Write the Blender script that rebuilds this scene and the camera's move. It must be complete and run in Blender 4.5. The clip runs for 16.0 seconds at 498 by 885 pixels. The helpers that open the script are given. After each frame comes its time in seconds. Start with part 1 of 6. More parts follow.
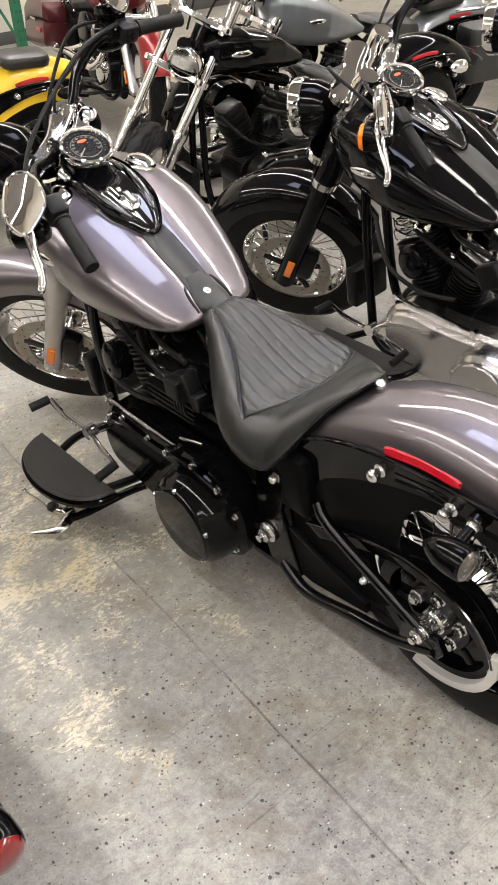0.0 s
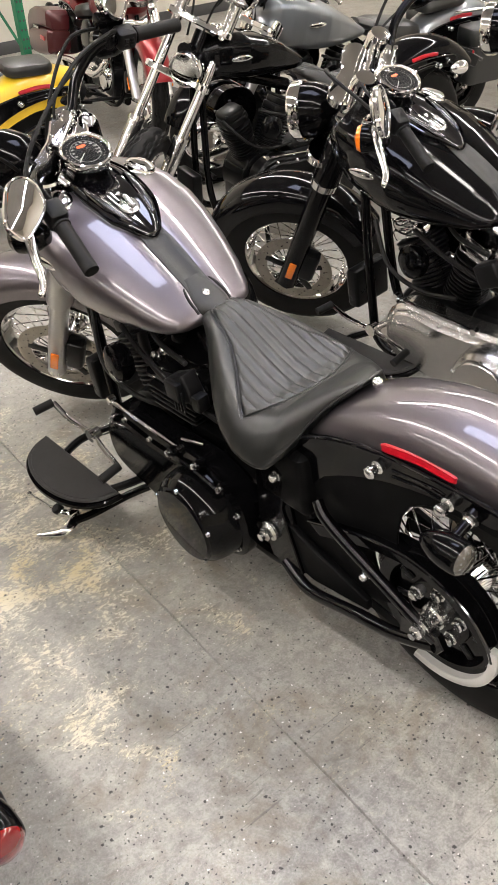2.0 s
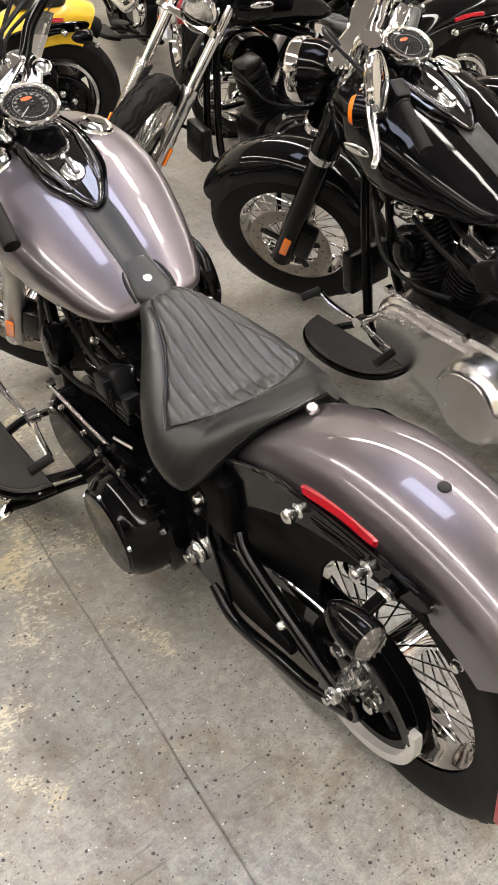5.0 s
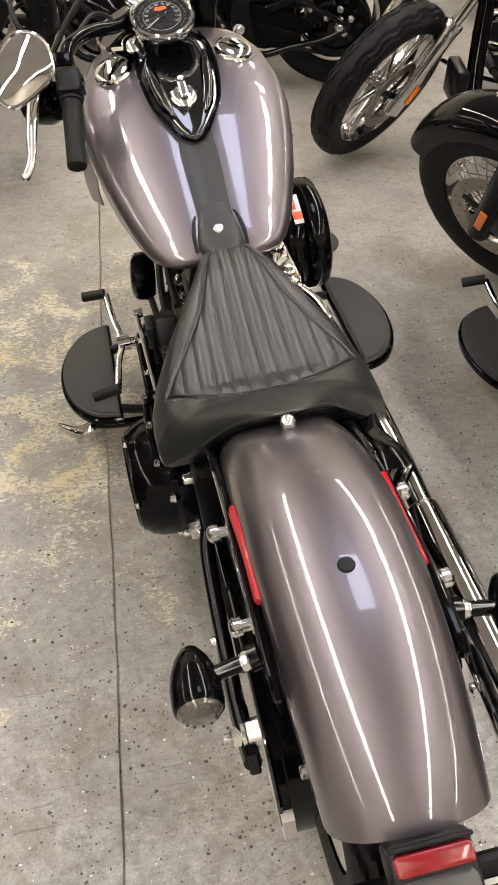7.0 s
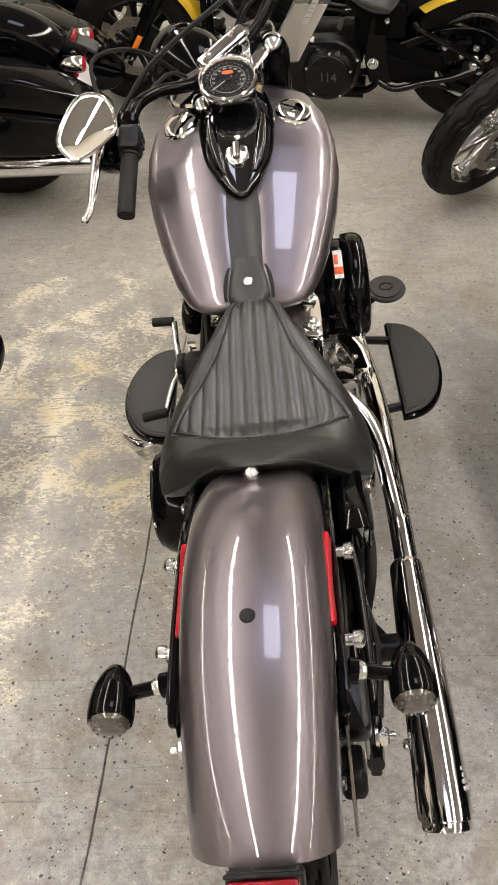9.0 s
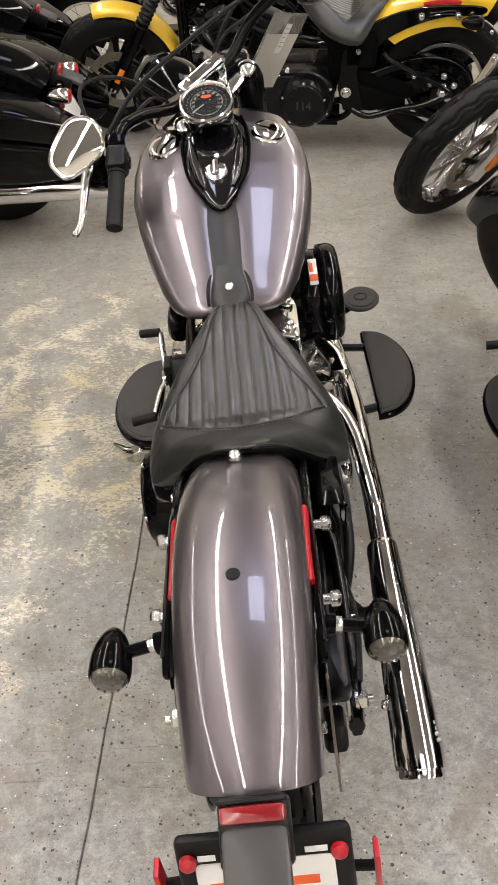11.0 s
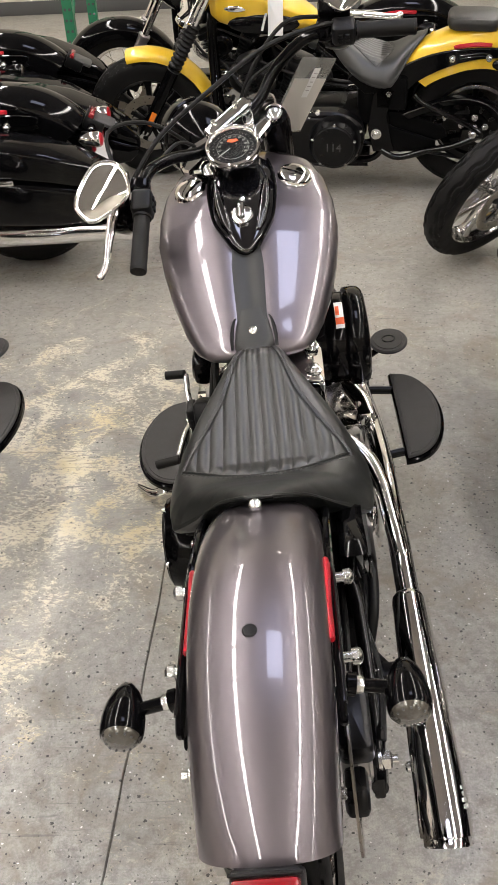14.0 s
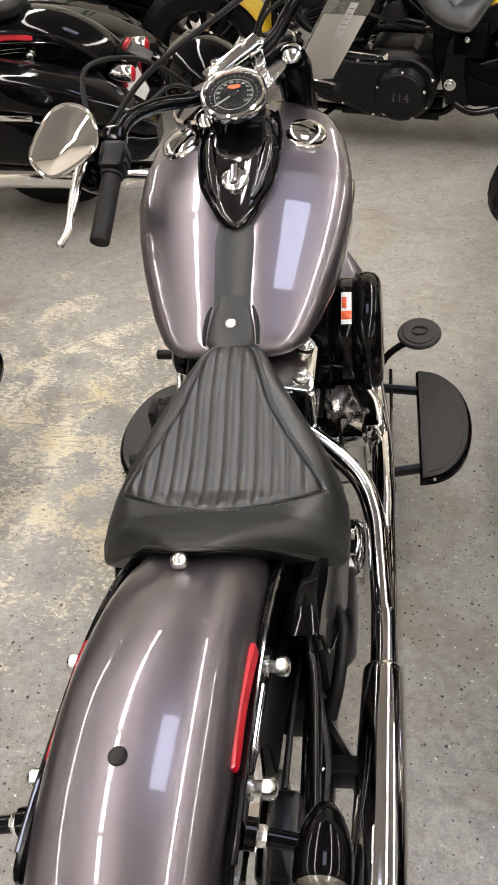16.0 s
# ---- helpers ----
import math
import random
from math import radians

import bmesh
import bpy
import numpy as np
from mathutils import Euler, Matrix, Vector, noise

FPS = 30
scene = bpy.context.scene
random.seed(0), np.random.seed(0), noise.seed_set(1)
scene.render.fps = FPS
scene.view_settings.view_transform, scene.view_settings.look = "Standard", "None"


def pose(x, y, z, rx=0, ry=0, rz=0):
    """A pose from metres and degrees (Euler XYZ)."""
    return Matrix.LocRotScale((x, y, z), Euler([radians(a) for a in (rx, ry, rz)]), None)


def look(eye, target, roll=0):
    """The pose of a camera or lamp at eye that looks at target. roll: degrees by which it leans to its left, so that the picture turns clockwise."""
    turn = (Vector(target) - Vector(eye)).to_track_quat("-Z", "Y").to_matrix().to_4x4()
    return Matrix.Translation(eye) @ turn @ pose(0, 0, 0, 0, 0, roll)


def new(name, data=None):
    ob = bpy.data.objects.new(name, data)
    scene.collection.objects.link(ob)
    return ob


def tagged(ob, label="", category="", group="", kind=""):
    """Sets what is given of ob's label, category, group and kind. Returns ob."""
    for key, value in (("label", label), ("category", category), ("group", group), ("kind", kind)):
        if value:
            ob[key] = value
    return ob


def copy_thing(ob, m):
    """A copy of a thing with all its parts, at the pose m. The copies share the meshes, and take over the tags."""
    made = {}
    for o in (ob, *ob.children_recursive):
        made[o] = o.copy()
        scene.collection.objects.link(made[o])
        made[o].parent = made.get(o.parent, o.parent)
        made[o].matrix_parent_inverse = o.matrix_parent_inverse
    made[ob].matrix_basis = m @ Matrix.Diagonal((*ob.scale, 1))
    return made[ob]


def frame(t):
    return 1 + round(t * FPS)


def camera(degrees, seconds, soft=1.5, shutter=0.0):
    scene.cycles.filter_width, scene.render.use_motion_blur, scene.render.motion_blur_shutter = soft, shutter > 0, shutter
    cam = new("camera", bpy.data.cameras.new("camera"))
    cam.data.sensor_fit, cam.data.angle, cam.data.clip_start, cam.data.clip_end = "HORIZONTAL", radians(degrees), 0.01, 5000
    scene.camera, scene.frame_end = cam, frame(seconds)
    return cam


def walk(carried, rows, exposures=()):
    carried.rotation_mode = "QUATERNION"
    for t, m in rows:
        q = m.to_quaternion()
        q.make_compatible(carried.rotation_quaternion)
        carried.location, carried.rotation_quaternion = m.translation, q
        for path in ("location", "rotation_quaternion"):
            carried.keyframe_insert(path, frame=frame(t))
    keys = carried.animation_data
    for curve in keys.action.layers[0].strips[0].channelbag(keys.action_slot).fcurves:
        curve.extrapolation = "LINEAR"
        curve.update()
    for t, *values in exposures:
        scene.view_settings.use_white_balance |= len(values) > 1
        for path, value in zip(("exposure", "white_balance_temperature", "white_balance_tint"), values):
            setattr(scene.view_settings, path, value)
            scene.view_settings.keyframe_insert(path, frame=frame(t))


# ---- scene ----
cam = camera(31.5, 16.0)
PATH = [
    (0, (-1.175, -0.744, 1.605), (-0.149, 0.553, 0.48), -3.5),
    (0.5, (-1.171, -0.752, 1.604), (-0.139, 0.554, 0.496), -3.9),
    (1, (-1.171, -0.758, 1.605), (-0.144, 0.555, 0.5), -3.9),
    (1.5, (-1.175, -0.766, 1.604), (-0.157, 0.55, 0.494), -4.3),
    (2, (-1.172, -0.773, 1.605), (-0.159, 0.542, 0.489), -4.6),
    (2.5, (-1.184, -0.781, 1.611), (-0.194, 0.552, 0.495), -3.9),
    (3, (-1.216, -0.758, 1.618), (-0.248, 0.585, 0.496), -4.4),
    (3.5, (-1.239, -0.683, 1.594), (-0.21, 0.6, 0.456), -5.8),
    (4, (-1.162, -0.678, 1.582), (-0.104, 0.56, 0.423), -3.9),
    (4.2, (-1.089, -0.695, 1.579), (-0.046, 0.553, 0.415), -2.7),
    (6.3, (-0.48, -0.699, 1.547), (-0.002, 0.777, 0.285), -2.0),
    (6.5, (-0.413, -0.729, 1.541), (-0.027, 0.774, 0.279), -0.9),
    (7, (-0.328, -0.698, 1.544), (-0.022, 0.77, 0.221), 0.0),
    (7.5, (-0.255, -0.604, 1.596), (0.009, 0.846, 0.244), 1.0),
    (8, (-0.178, -0.605, 1.626), (-0.001, 0.864, 0.28), 2.2),
    (8.5, (-0.078, -0.694, 1.644), (-0.068, 0.79, 0.303), -0.8),
    (8.7, (-0.068, -0.729, 1.662), (-0.093, 0.765, 0.333), -1.6),
    (10.8, (-0.062, -0.914, 1.694), (-0.046, 0.634, 0.427), -2.1),
    (11, (-0.06, -0.916, 1.694), (-0.052, 0.637, 0.434), -2.1),
    (11.5, (-0.052, -0.911, 1.697), (-0.055, 0.66, 0.459), -1.8),
    (12, (-0.052, -0.908, 1.696), (-0.069, 0.672, 0.47), -1.8),
    (12.5, (-0.053, -0.901, 1.694), (-0.099, 0.69, 0.483), -2.6),
    (13, (-0.044, -0.89, 1.692), (-0.103, 0.711, 0.495), -3.2),
    (13.5, (-0.042, -0.887, 1.69), (-0.098, 0.717, 0.496), -3.2),
    (14, (-0.042, -0.876, 1.689), (-0.102, 0.727, 0.495), -3.1),
    (14.5, (-0.009, -0.855, 1.671), (-0.103, 0.755, 0.487), -3.6),
    (15, (0.017, -0.738, 1.638), (-0.098, 0.855, 0.434), -4.9),
    (15.5, (0.021, -0.585, 1.624), (-0.087, 0.98, 0.384), -5.4),
    (16, (0.125, -0.535, 1.593), (-0.088, 0.983, 0.308), -1.9),
]
walk(cam, [(t, look(eye, target, roll)) for t, eye, target, roll in PATH], [(0, 0.09, 6360, 10), (4.2, 0.10, 6380, 10), (6.3, -0.04, 6700, 10), (8.7, -0.13, 6700, 10), (10.8, -0.20, 6540, 10), (12.5, -0.20, 6400, 10), (16, -0.08, 6400, 10)])

# ---- room sizes and light ----
CEIL = 5.0
ROW_X = (-7.2, -2.35, 2.5, 7.3)
world = bpy.data.worlds.new("dim_surroundings")
scene.world = world
world.use_nodes = True
world.node_tree.nodes["Background"].inputs[0].default_value = (0.9, 0.95, 1.0, 1)
world.node_tree.nodes["Background"].inputs[1].default_value = 0.005
TUBE_POWER, SKY_POWER = 42.5, 9.0
scene.view_settings.exposure = 0.0


# ---- shape tools: every shape is a pair (vertices, faces) ----
def cat(*gs):
    V, F = [], []
    for v, fs in gs:
        n = len(V)
        V += list(v)
        F += [tuple(i + n for i in f) for f in fs]
    return V, F


def xf(g, m):
    return [tuple(m @ Vector(v)) for v in g[0]], g[1]


def mir(g):
    return [(-x, y, z) for x, y, z in g[0]], [tuple(reversed(f)) for f in g[1]]


def spline(pts, k=5):
    p = [Vector(q) for q in pts]
    if len(p) < 3 or k < 2:
        return p
    out = []
    for i in range(len(p) - 1):
        a, b, c, d = p[max(i - 1, 0)], p[i], p[i + 1], p[min(i + 2, len(p) - 1)]
        for j in range(k):
            t = j / k
            out.append(0.5 * (2 * b + (c - a) * t + (2 * a - 5 * b + 4 * c - d) * t * t + (3 * b - a - 3 * c + d) * t ** 3))
    return out + [p[-1]]


def loft(rings, cap=True):
    n, V, F = len(rings[0]), [], []
    for r in rings:
        V += [tuple(v) for v in r]
    for i in range(len(rings) - 1):
        a, b = i * n, (i + 1) * n
        F += [(a + j, a + (j + 1) % n, b + (j + 1) % n, b + j) for j in range(n)]
    if cap:
        F += [tuple(reversed(range(n))), tuple(range((len(rings) - 1) * n, len(rings) * n))]
    return V, F


def tube(pts, r, n=10, k=5, cap=True, flat=1.0):
    p = spline(pts, k)
    m = len(p)
    rs = [r] * m if not isinstance(r, (list, tuple)) else [float(q) for q in np.interp(np.linspace(0, 1, m), np.linspace(0, 1, len(r)), r)]
    t0 = (p[1] - p[0]).normalized()
    up = Vector((0, 0, 1)) if abs(t0.z) < 0.9 else Vector((0, 1, 0))
    side = t0.cross(up).normalized()
    rings = []
    for i in range(m):
        t = (p[min(i + 1, m - 1)] - p[max(i - 1, 0)]).normalized()
        side = (side - t * side.dot(t)).normalized()
        u = t.cross(side)
        rings.append([p[i] + rs[i] * (math.cos(a) * side + flat * math.sin(a) * u) for a in (2 * math.pi * j / n for j in range(n))])
    return loft(rings, cap)


AX = {"x": Matrix(((0, 0, 1), (1, 0, 0), (0, 1, 0))), "y": Matrix(((1, 0, 0), (0, 0, 1), (0, -1, 0))), "z": Matrix.Identity(3)}


def lathe(prof, n=32, axis="x", c=(0, 0, 0), cap=True):
    """A profile of (along, radius) turned about an axis, or about the direction of a vector."""
    if isinstance(axis, str):
        m = AX[axis]
    else:
        m = Vector(axis).to_track_quat("Z", "Y").to_matrix()
    c = Vector(c)
    rings = [[c + m @ Vector((r * math.cos(a), r * math.sin(a), h)) for a in (2 * math.pi * j / n for j in range(n))] for h, r in prof]
    return loft(rings, cap)


def ball(c, r, n=16, s=(1, 1, 1), m=9):
    g = lathe([(-r * math.cos(math.pi * (i + 0.15) / (m - 0.7)), r * math.sin(math.pi * (i + 0.15) / (m - 0.7))) for i in range(m)], n, "z")
    return [(c[0] + x * s[0], c[1] + y * s[1], c[2] + z * s[2]) for x, y, z in g[0]], g[1]


def rrect(w, d, r, k=4):
    out = []
    for cx, cy, a0 in ((w - r, d - r, 0), (-w + r, d - r, 90), (-w + r, -d + r, 180), (w - r, -d + r, 270)):
        out += [(cx + r * math.cos(radians(a0 + 90 * i / k)), cy + r * math.sin(radians(a0 + 90 * i / k))) for i in range(k + 1)]
    return out


def rbox(c, s, b=0.004, m=None, r=None):
    """A box of full sizes s round c with rounded edges; m turns it about its centre."""
    w, d, h = s[0] / 2, s[1] / 2, s[2] / 2
    b = min(b, w * 0.9, d * 0.9, h * 0.9)
    r = min(r or b, w * 0.98, d * 0.98)
    rings = []
    for z, ins in ((-h, b), (-h + 0.3 * b, 0.3 * b), (-h + b, 0), (h - b, 0), (h - 0.3 * b, 0.3 * b), (h, b)):
        rings.append([(x, y, z) for x, y in rrect(w - ins, d - ins, max(r - ins, 1e-4))])
    g = loft(rings)
    t = Matrix.Translation(c) @ (m.to_4x4() if m else Matrix.Identity(4))
    return xf(g, t)


def inset(poly, d):
    out, n = [], len(poly)
    area = sum(poly[i][0] * poly[(i + 1) % n][1] - poly[(i + 1) % n][0] * poly[i][1] for i in range(n))
    sg = 1 if area > 0 else -1
    for i in range(n):
        a, b, c = (Vector(poly[j % n]) for j in (i - 1, i, i + 1))
        e, f = (b - a), (c - b)
        nrm = (Vector((-e.y, e.x)).normalized() + Vector((-f.y, f.x)).normalized())
        if nrm.length > 1e-6:
            nrm.normalize()
        out.append(tuple(b + nrm * d * sg))
    return out


def smooth2(poly, k=4):
    """A closed outline rounded through its points."""
    n, out = len(poly), []
    for i in range(n):
        a, b, c, d = (Vector(poly[(i + j) % n]) for j in (-1, 0, 1, 2))
        for j in range(k):
            t = j / k
            out.append(tuple(0.5 * (2 * b + (c - a) * t + (2 * a - 5 * b + 4 * c - d) * t * t + (3 * b - a - 3 * c + d) * t ** 3)))
    return out


def plate(poly, a, b, plane="yz", bev=0.003):
    """A plate with an outline in a plane, from a to b across it."""
    ins = inset(poly, bev)
    s = 1 if b > a else -1
    put = {"yz": lambda p, h: (h, p[0], p[1]), "xy": lambda p, h: (p[0], p[1], h), "xz": lambda p, h: (p[0], h, p[1])}[plane]
    lev = ((ins, a), (poly, a + s * bev), (poly, b - s * bev), (ins, b))
    return loft([[put(p, h) for p in q] for q, h in lev])


def bolt(c, axis, r=0.009, h=0.008):
    return lathe([(0, r * 1.25), (h * 0.25, r * 1.25), (h * 0.25, r), (h * 0.85, r), (h, r * 0.75)], 8, axis, c)


def mk(name, g, mat, parent=None, label="", sharp=38):
    me = bpy.data.meshes.new(name)
    me.from_pydata([tuple(v) for v in g[0]], [], g[1])
    me.validate()
    bm = bmesh.new()
    bm.from_mesh(me)
    bmesh.ops.recalc_face_normals(bm, faces=bm.faces)
    bm.to_mesh(me)
    bm.free()
    me.polygons.foreach_set("use_smooth", [True] * len(me.polygons))
    me.set_sharp_from_angle(angle=radians(sharp))
    me.materials.append(mat)
    ob = new(name, me)
    if parent:
        ob.parent = parent
    if label:
        ob["label"] = label
    return ob


def again(ob, parent, m):
    """The same mesh once more as an object of its own."""
    o = new(ob.name.split(".")[0], ob.data)
    o.parent, o.matrix_basis = parent, m
    return o


def letters(name, body, size, m, mat, parent, thick=0.0006):
    cu = bpy.data.curves.new(name, "FONT")
    cu.body, cu.size, cu.extrude, cu.align_x, cu.align_y = body, size, thick, "CENTER", "CENTER"
    tmp = bpy.data.objects.new(name, cu)
    me = bpy.data.meshes.new_from_object(tmp)
    bpy.data.objects.remove(tmp)
    bpy.data.curves.remove(cu)
    me.materials.clear()
    me.materials.append(mat)
    me.transform(m)
    ob = new(name, me)
    ob.parent = parent
    return ob


# ---- materials ----
def material(name, col, rough=0.5, metal=0.0, coat=0.0, vary=0.0, scale=8.0, bump=0.0, bscale=300.0, rvary=0.0, spec=0.5, col2=None, coatr=0.03, fine=0.0, fscale=900.0):
    m = bpy.data.materials.new(name)
    m.use_nodes = True
    nt = m.node_tree
    p = nt.nodes["Principled BSDF"]
    p.inputs["Base Color"].default_value = (*col, 1)
    p.inputs["Roughness"].default_value, p.inputs["Metallic"].default_value = rough, metal
    p.inputs["Coat Weight"].default_value, p.inputs["Coat Roughness"].default_value = coat, coatr
    p.inputs["Specular IOR Level"].default_value = spec
    tc = nt.nodes.new("ShaderNodeTexCoord")

    def noise_node(sc, detail=5.0):
        n = nt.nodes.new("ShaderNodeTexNoise")
        n.inputs["Scale"].default_value, n.inputs["Detail"].default_value = sc, detail
        nt.links.new(tc.outputs["Object"], n.inputs["Vector"])
        return n

    if vary or col2 or fine:
        n = noise_node(scale)
        ramp = nt.nodes.new("ShaderNodeMix")
        ramp.data_type = "RGBA"
        ramp.inputs[6].default_value = (*[c * (1 - vary) for c in col], 1)
        ramp.inputs[7].default_value = (*(col2 or [min(c * (1 + vary), 1) for c in col]), 1)
        nt.links.new(n.outputs[0], ramp.inputs[0])
        out = ramp.outputs[2]
        if fine:
            f = noise_node(fscale, 2.0)
            mul = nt.nodes.new("ShaderNodeMix")
            mul.data_type, mul.blend_type = "RGBA", "MULTIPLY"
            mp = nt.nodes.new("ShaderNodeMapRange")
            mp.inputs[1].default_value, mp.inputs[2].default_value = 0.3, 0.7
            mp.inputs[3].default_value, mp.inputs[4].default_value = 1 - fine, 1 + fine
            nt.links.new(f.outputs[0], mp.inputs[0])
            nt.links.new(mp.outputs[0], mul.inputs[7])
            nt.links.new(out, mul.inputs[6])
            mul.inputs[0].default_value = 1.0
            out = mul.outputs[2]
        nt.links.new(out, p.inputs["Base Color"])
    if rvary:
        n = noise_node(scale * 3)
        mp = nt.nodes.new("ShaderNodeMapRange")
        mp.inputs[3].default_value, mp.inputs[4].default_value = max(rough - rvary, 0.02), rough + rvary
        nt.links.new(n.outputs[0], mp.inputs[0])
        nt.links.new(mp.outputs[0], p.inputs["Roughness"])
    if bump:
        n = noise_node(bscale, 4.0)
        b = nt.nodes.new("ShaderNodeBump")
        b.inputs["Strength"].default_value, b.inputs["Distance"].default_value = bump, 0.001
        nt.links.new(n.outputs[0], b.inputs["Height"])
        nt.links.new(b.outputs[0], p.inputs["Normal"])
    return m


def glow(name, col, power):
    m = bpy.data.materials.new(name)
    m.use_nodes = True
    p = m.node_tree.nodes["Principled BSDF"]
    p.inputs["Base Color"].default_value = (0.8, 0.8, 0.8, 1)
    p.inputs["Emission Color"].default_value, p.inputs["Emission Strength"].default_value = (*col, 1), power
    return m


def clear(name, col, rough=0.05, weight=0.9, ior=1.45):
    m = material(name, col, rough)
    p = m.node_tree.nodes["Principled BSDF"]
    p.inputs["Transmission Weight"].default_value, p.inputs["IOR"].default_value = weight, ior
    return m


M_GREY = material("charcoal_pearl_paint", (0.158, 0.140, 0.153), 0.39, 0.92, 1.0, 0.06, 3, fine=0.22, fscale=1500, coatr=0.012)
M_BLACKP = material("gloss_black_paint", (0.003, 0.003, 0.0034), 0.08, 0.0, 0.27, 0.2, 4, spec=0.1)
M_YELLOW = material("yellow_paint", (0.78, 0.5, 0.02), 0.4, 0.0, 1.0, 0.05, 4)
M_RED = material("candy_red_paint", (0.19, 0.004, 0.006), 0.3, 0.35, 0.3, 0.1, 4)
M_MAROON = material("dark_maroon_paint", (0.06, 0.005, 0.007), 0.35, 0.3, 0.5, 0.1, 4)
M_SILVER = material("silver_grey_paint", (0.2, 0.215, 0.23), 0.38, 0.5, 1.0, 0.06, 4)
M_CREAM = material("cream_gold_paint", (0.6, 0.5, 0.25), 0.38, 0.2, 1.0, 0.06, 4)
M_CHROME = material("chrome", (0.84, 0.83, 0.82), 0.075, 1.0, 0.0, 0.04, 20, rvary=0.03)
M_POLISH = material("polished_aluminium", (0.62, 0.61, 0.6), 0.16, 1.0, 0.0, 0.06, 25, 0.02, 500, 0.05)
M_ALU = material("satin_aluminium", (0.5, 0.49, 0.48), 0.32, 1.0, 0.0, 0.08, 25, 0.05, 500, 0.07)
M_DISC = material("worn_brake_steel", (0.30, 0.275, 0.24), 0.3, 1.0, 0.0, 0.2, 40, 0.05, 300, 0.08)
M_TREAD = material("footboard_rubber", (0.026, 0.025, 0.024), 0.5, 0.0, 0.0, 0.2, 10, 0.25, 350, 0.08, spec=0.4)
M_BAND = material("pale_belt_edge", (0.50, 0.49, 0.465), 0.5, 0.0, 0.0, 0.1, 14, 0.12, 300, 0.08)
M_WHEEL = material("silver_wheel_paint", (0.55, 0.54, 0.52), 0.4, 0.55, 0.0, 0.06, 20, 0.03, 400, 0.05)
M_COVER = material("brushed_cover_aluminium", (0.72, 0.7, 0.68), 0.24, 1.0, 0.0, 0.08, 25, 0.06, 300, 0.07)
M_STEEL = material("zinc_steel", (0.74, 0.74, 0.72), 0.25, 1.0, 0.0, 0.1, 60, rvary=0.08)
M_PIANO = material("polished_black_lacquer", (0.003, 0.003, 0.004), 0.06, 0.0, 1.0, 0.1, 4, spec=0.5)
M_SATIN = material("satin_black_metal", (0.003, 0.003, 0.0033), 0.30, 0.0, 0.0, 0.25, 12, 0.06, 700, 0.08, spec=0.22)
M_DULL = material("dull_black_steel", (0.0032, 0.0032, 0.0034), 0.45, 0.0, 0.0, 0.2, 9, 0.08, 500, 0.08, spec=0.045)
M_BAR = material("gloss_black_tube", (0.002, 0.002, 0.0023), 0.07, 0.0, 0.3, 0.2, 8, spec=0.2)
M_GLOSSB = material("gloss_black_metal", (0.002, 0.002, 0.0023), 0.09, 0.0, 0.0, 0.2, 8, rvary=0.03, spec=0.17)
M_PLASTIC = material("black_plastic", (0.004, 0.004, 0.0044), 0.42, 0.0, 0.0, 0.2, 15, 0.12, 600, 0.06, spec=0.25)
M_RUBBER = material("black_rubber", (0.0045, 0.0043, 0.0042), 0.55, 0.0, 0.0, 0.25, 10, 0.2, 350, 0.08, spec=0.25)
M_TYRE = material("tyre_rubber", (0.0045, 0.0043, 0.0042), 0.6, 0.0, 0.0, 0.35, 7, 0.25, 260, 0.1, spec=0.22)
M_LEATHER = material("black_leather", (0.0032, 0.0041, 0.0036), 0.41, 0.0, 0.0, 0.2, 6, 0.12, 520, 0.04, spec=0.85)
M_STITCH = material("grey_thread", (0.05, 0.05, 0.05), 0.7)
M_STRAP = material("dark_grey_leather", (0.013, 0.0135, 0.0125), 0.46, 0.0, 0.0, 0.15, 6, 0.25, 500, 0.05)
M_REFL = material("red_reflector", (0.40, 0.002, 0.012), 0.3, 0.0, 0.25, 0.1, 60, 0.3, 900)
M_LENS = material("red_lamp_lens", (0.20, 0.005, 0.009), 0.2, 0.0, 0.3, 0.1, 60, 0.2, 900)
M_REDDK = material("dark_red_lens", (0.16, 0.004, 0.006), 0.12, 0.0, 1.0, 0.1, 60)
M_AMBER = material("amber_reflector", (0.85, 0.2, 0.01), 0.2, 0.0, 1.0, 0.1, 60, 0.3, 900)
M_SMOKE = material("smoked_lens", (0.06, 0.054, 0.044), 0.1, 0.0, 1.0, 0.5, 160, 0.2, 900)
M_WHITE = material("white_card", (0.75, 0.75, 0.74), 0.55, 0.0, 0.0, 0.04, 5)
M_DIAL = material("dial_black", (0.012, 0.012, 0.013), 0.5, spec=0.1)
M_MARK = material("dial_marking", (0.42, 0.42, 0.4), 0.5)
M_INK = material("white_ink", (0.8, 0.8, 0.78), 0.5)
M_INKB = material("black_ink", (0.02, 0.02, 0.02), 0.5)
M_PRINT = material("faint_print", (0.33, 0.32, 0.3), 0.6)
M_ORANGE = material("orange_ink", (0.75, 0.12, 0.03), 0.5)
M_PAD = material("dark_grey_plastic", (0.045, 0.045, 0.046), 0.4, 0.0, 0.0, 0.15, 15, 0.1, 600, 0.05)
M_SHEET = material("grey_sheet", (0.52, 0.5, 0.46), 0.6, 0.0, 0.0, 0.05, 5)
M_GREEN = material("green_rack_paint", (0.012, 0.16, 0.075), 0.45, 0.0, 0.0, 0.15, 5, 0.05, 200, 0.06)
M_WALL = material("painted_wall", (0.66, 0.62, 0.54), 0.75, 0.0, 0.0, 0.05, 1.5, 0.15, 120)
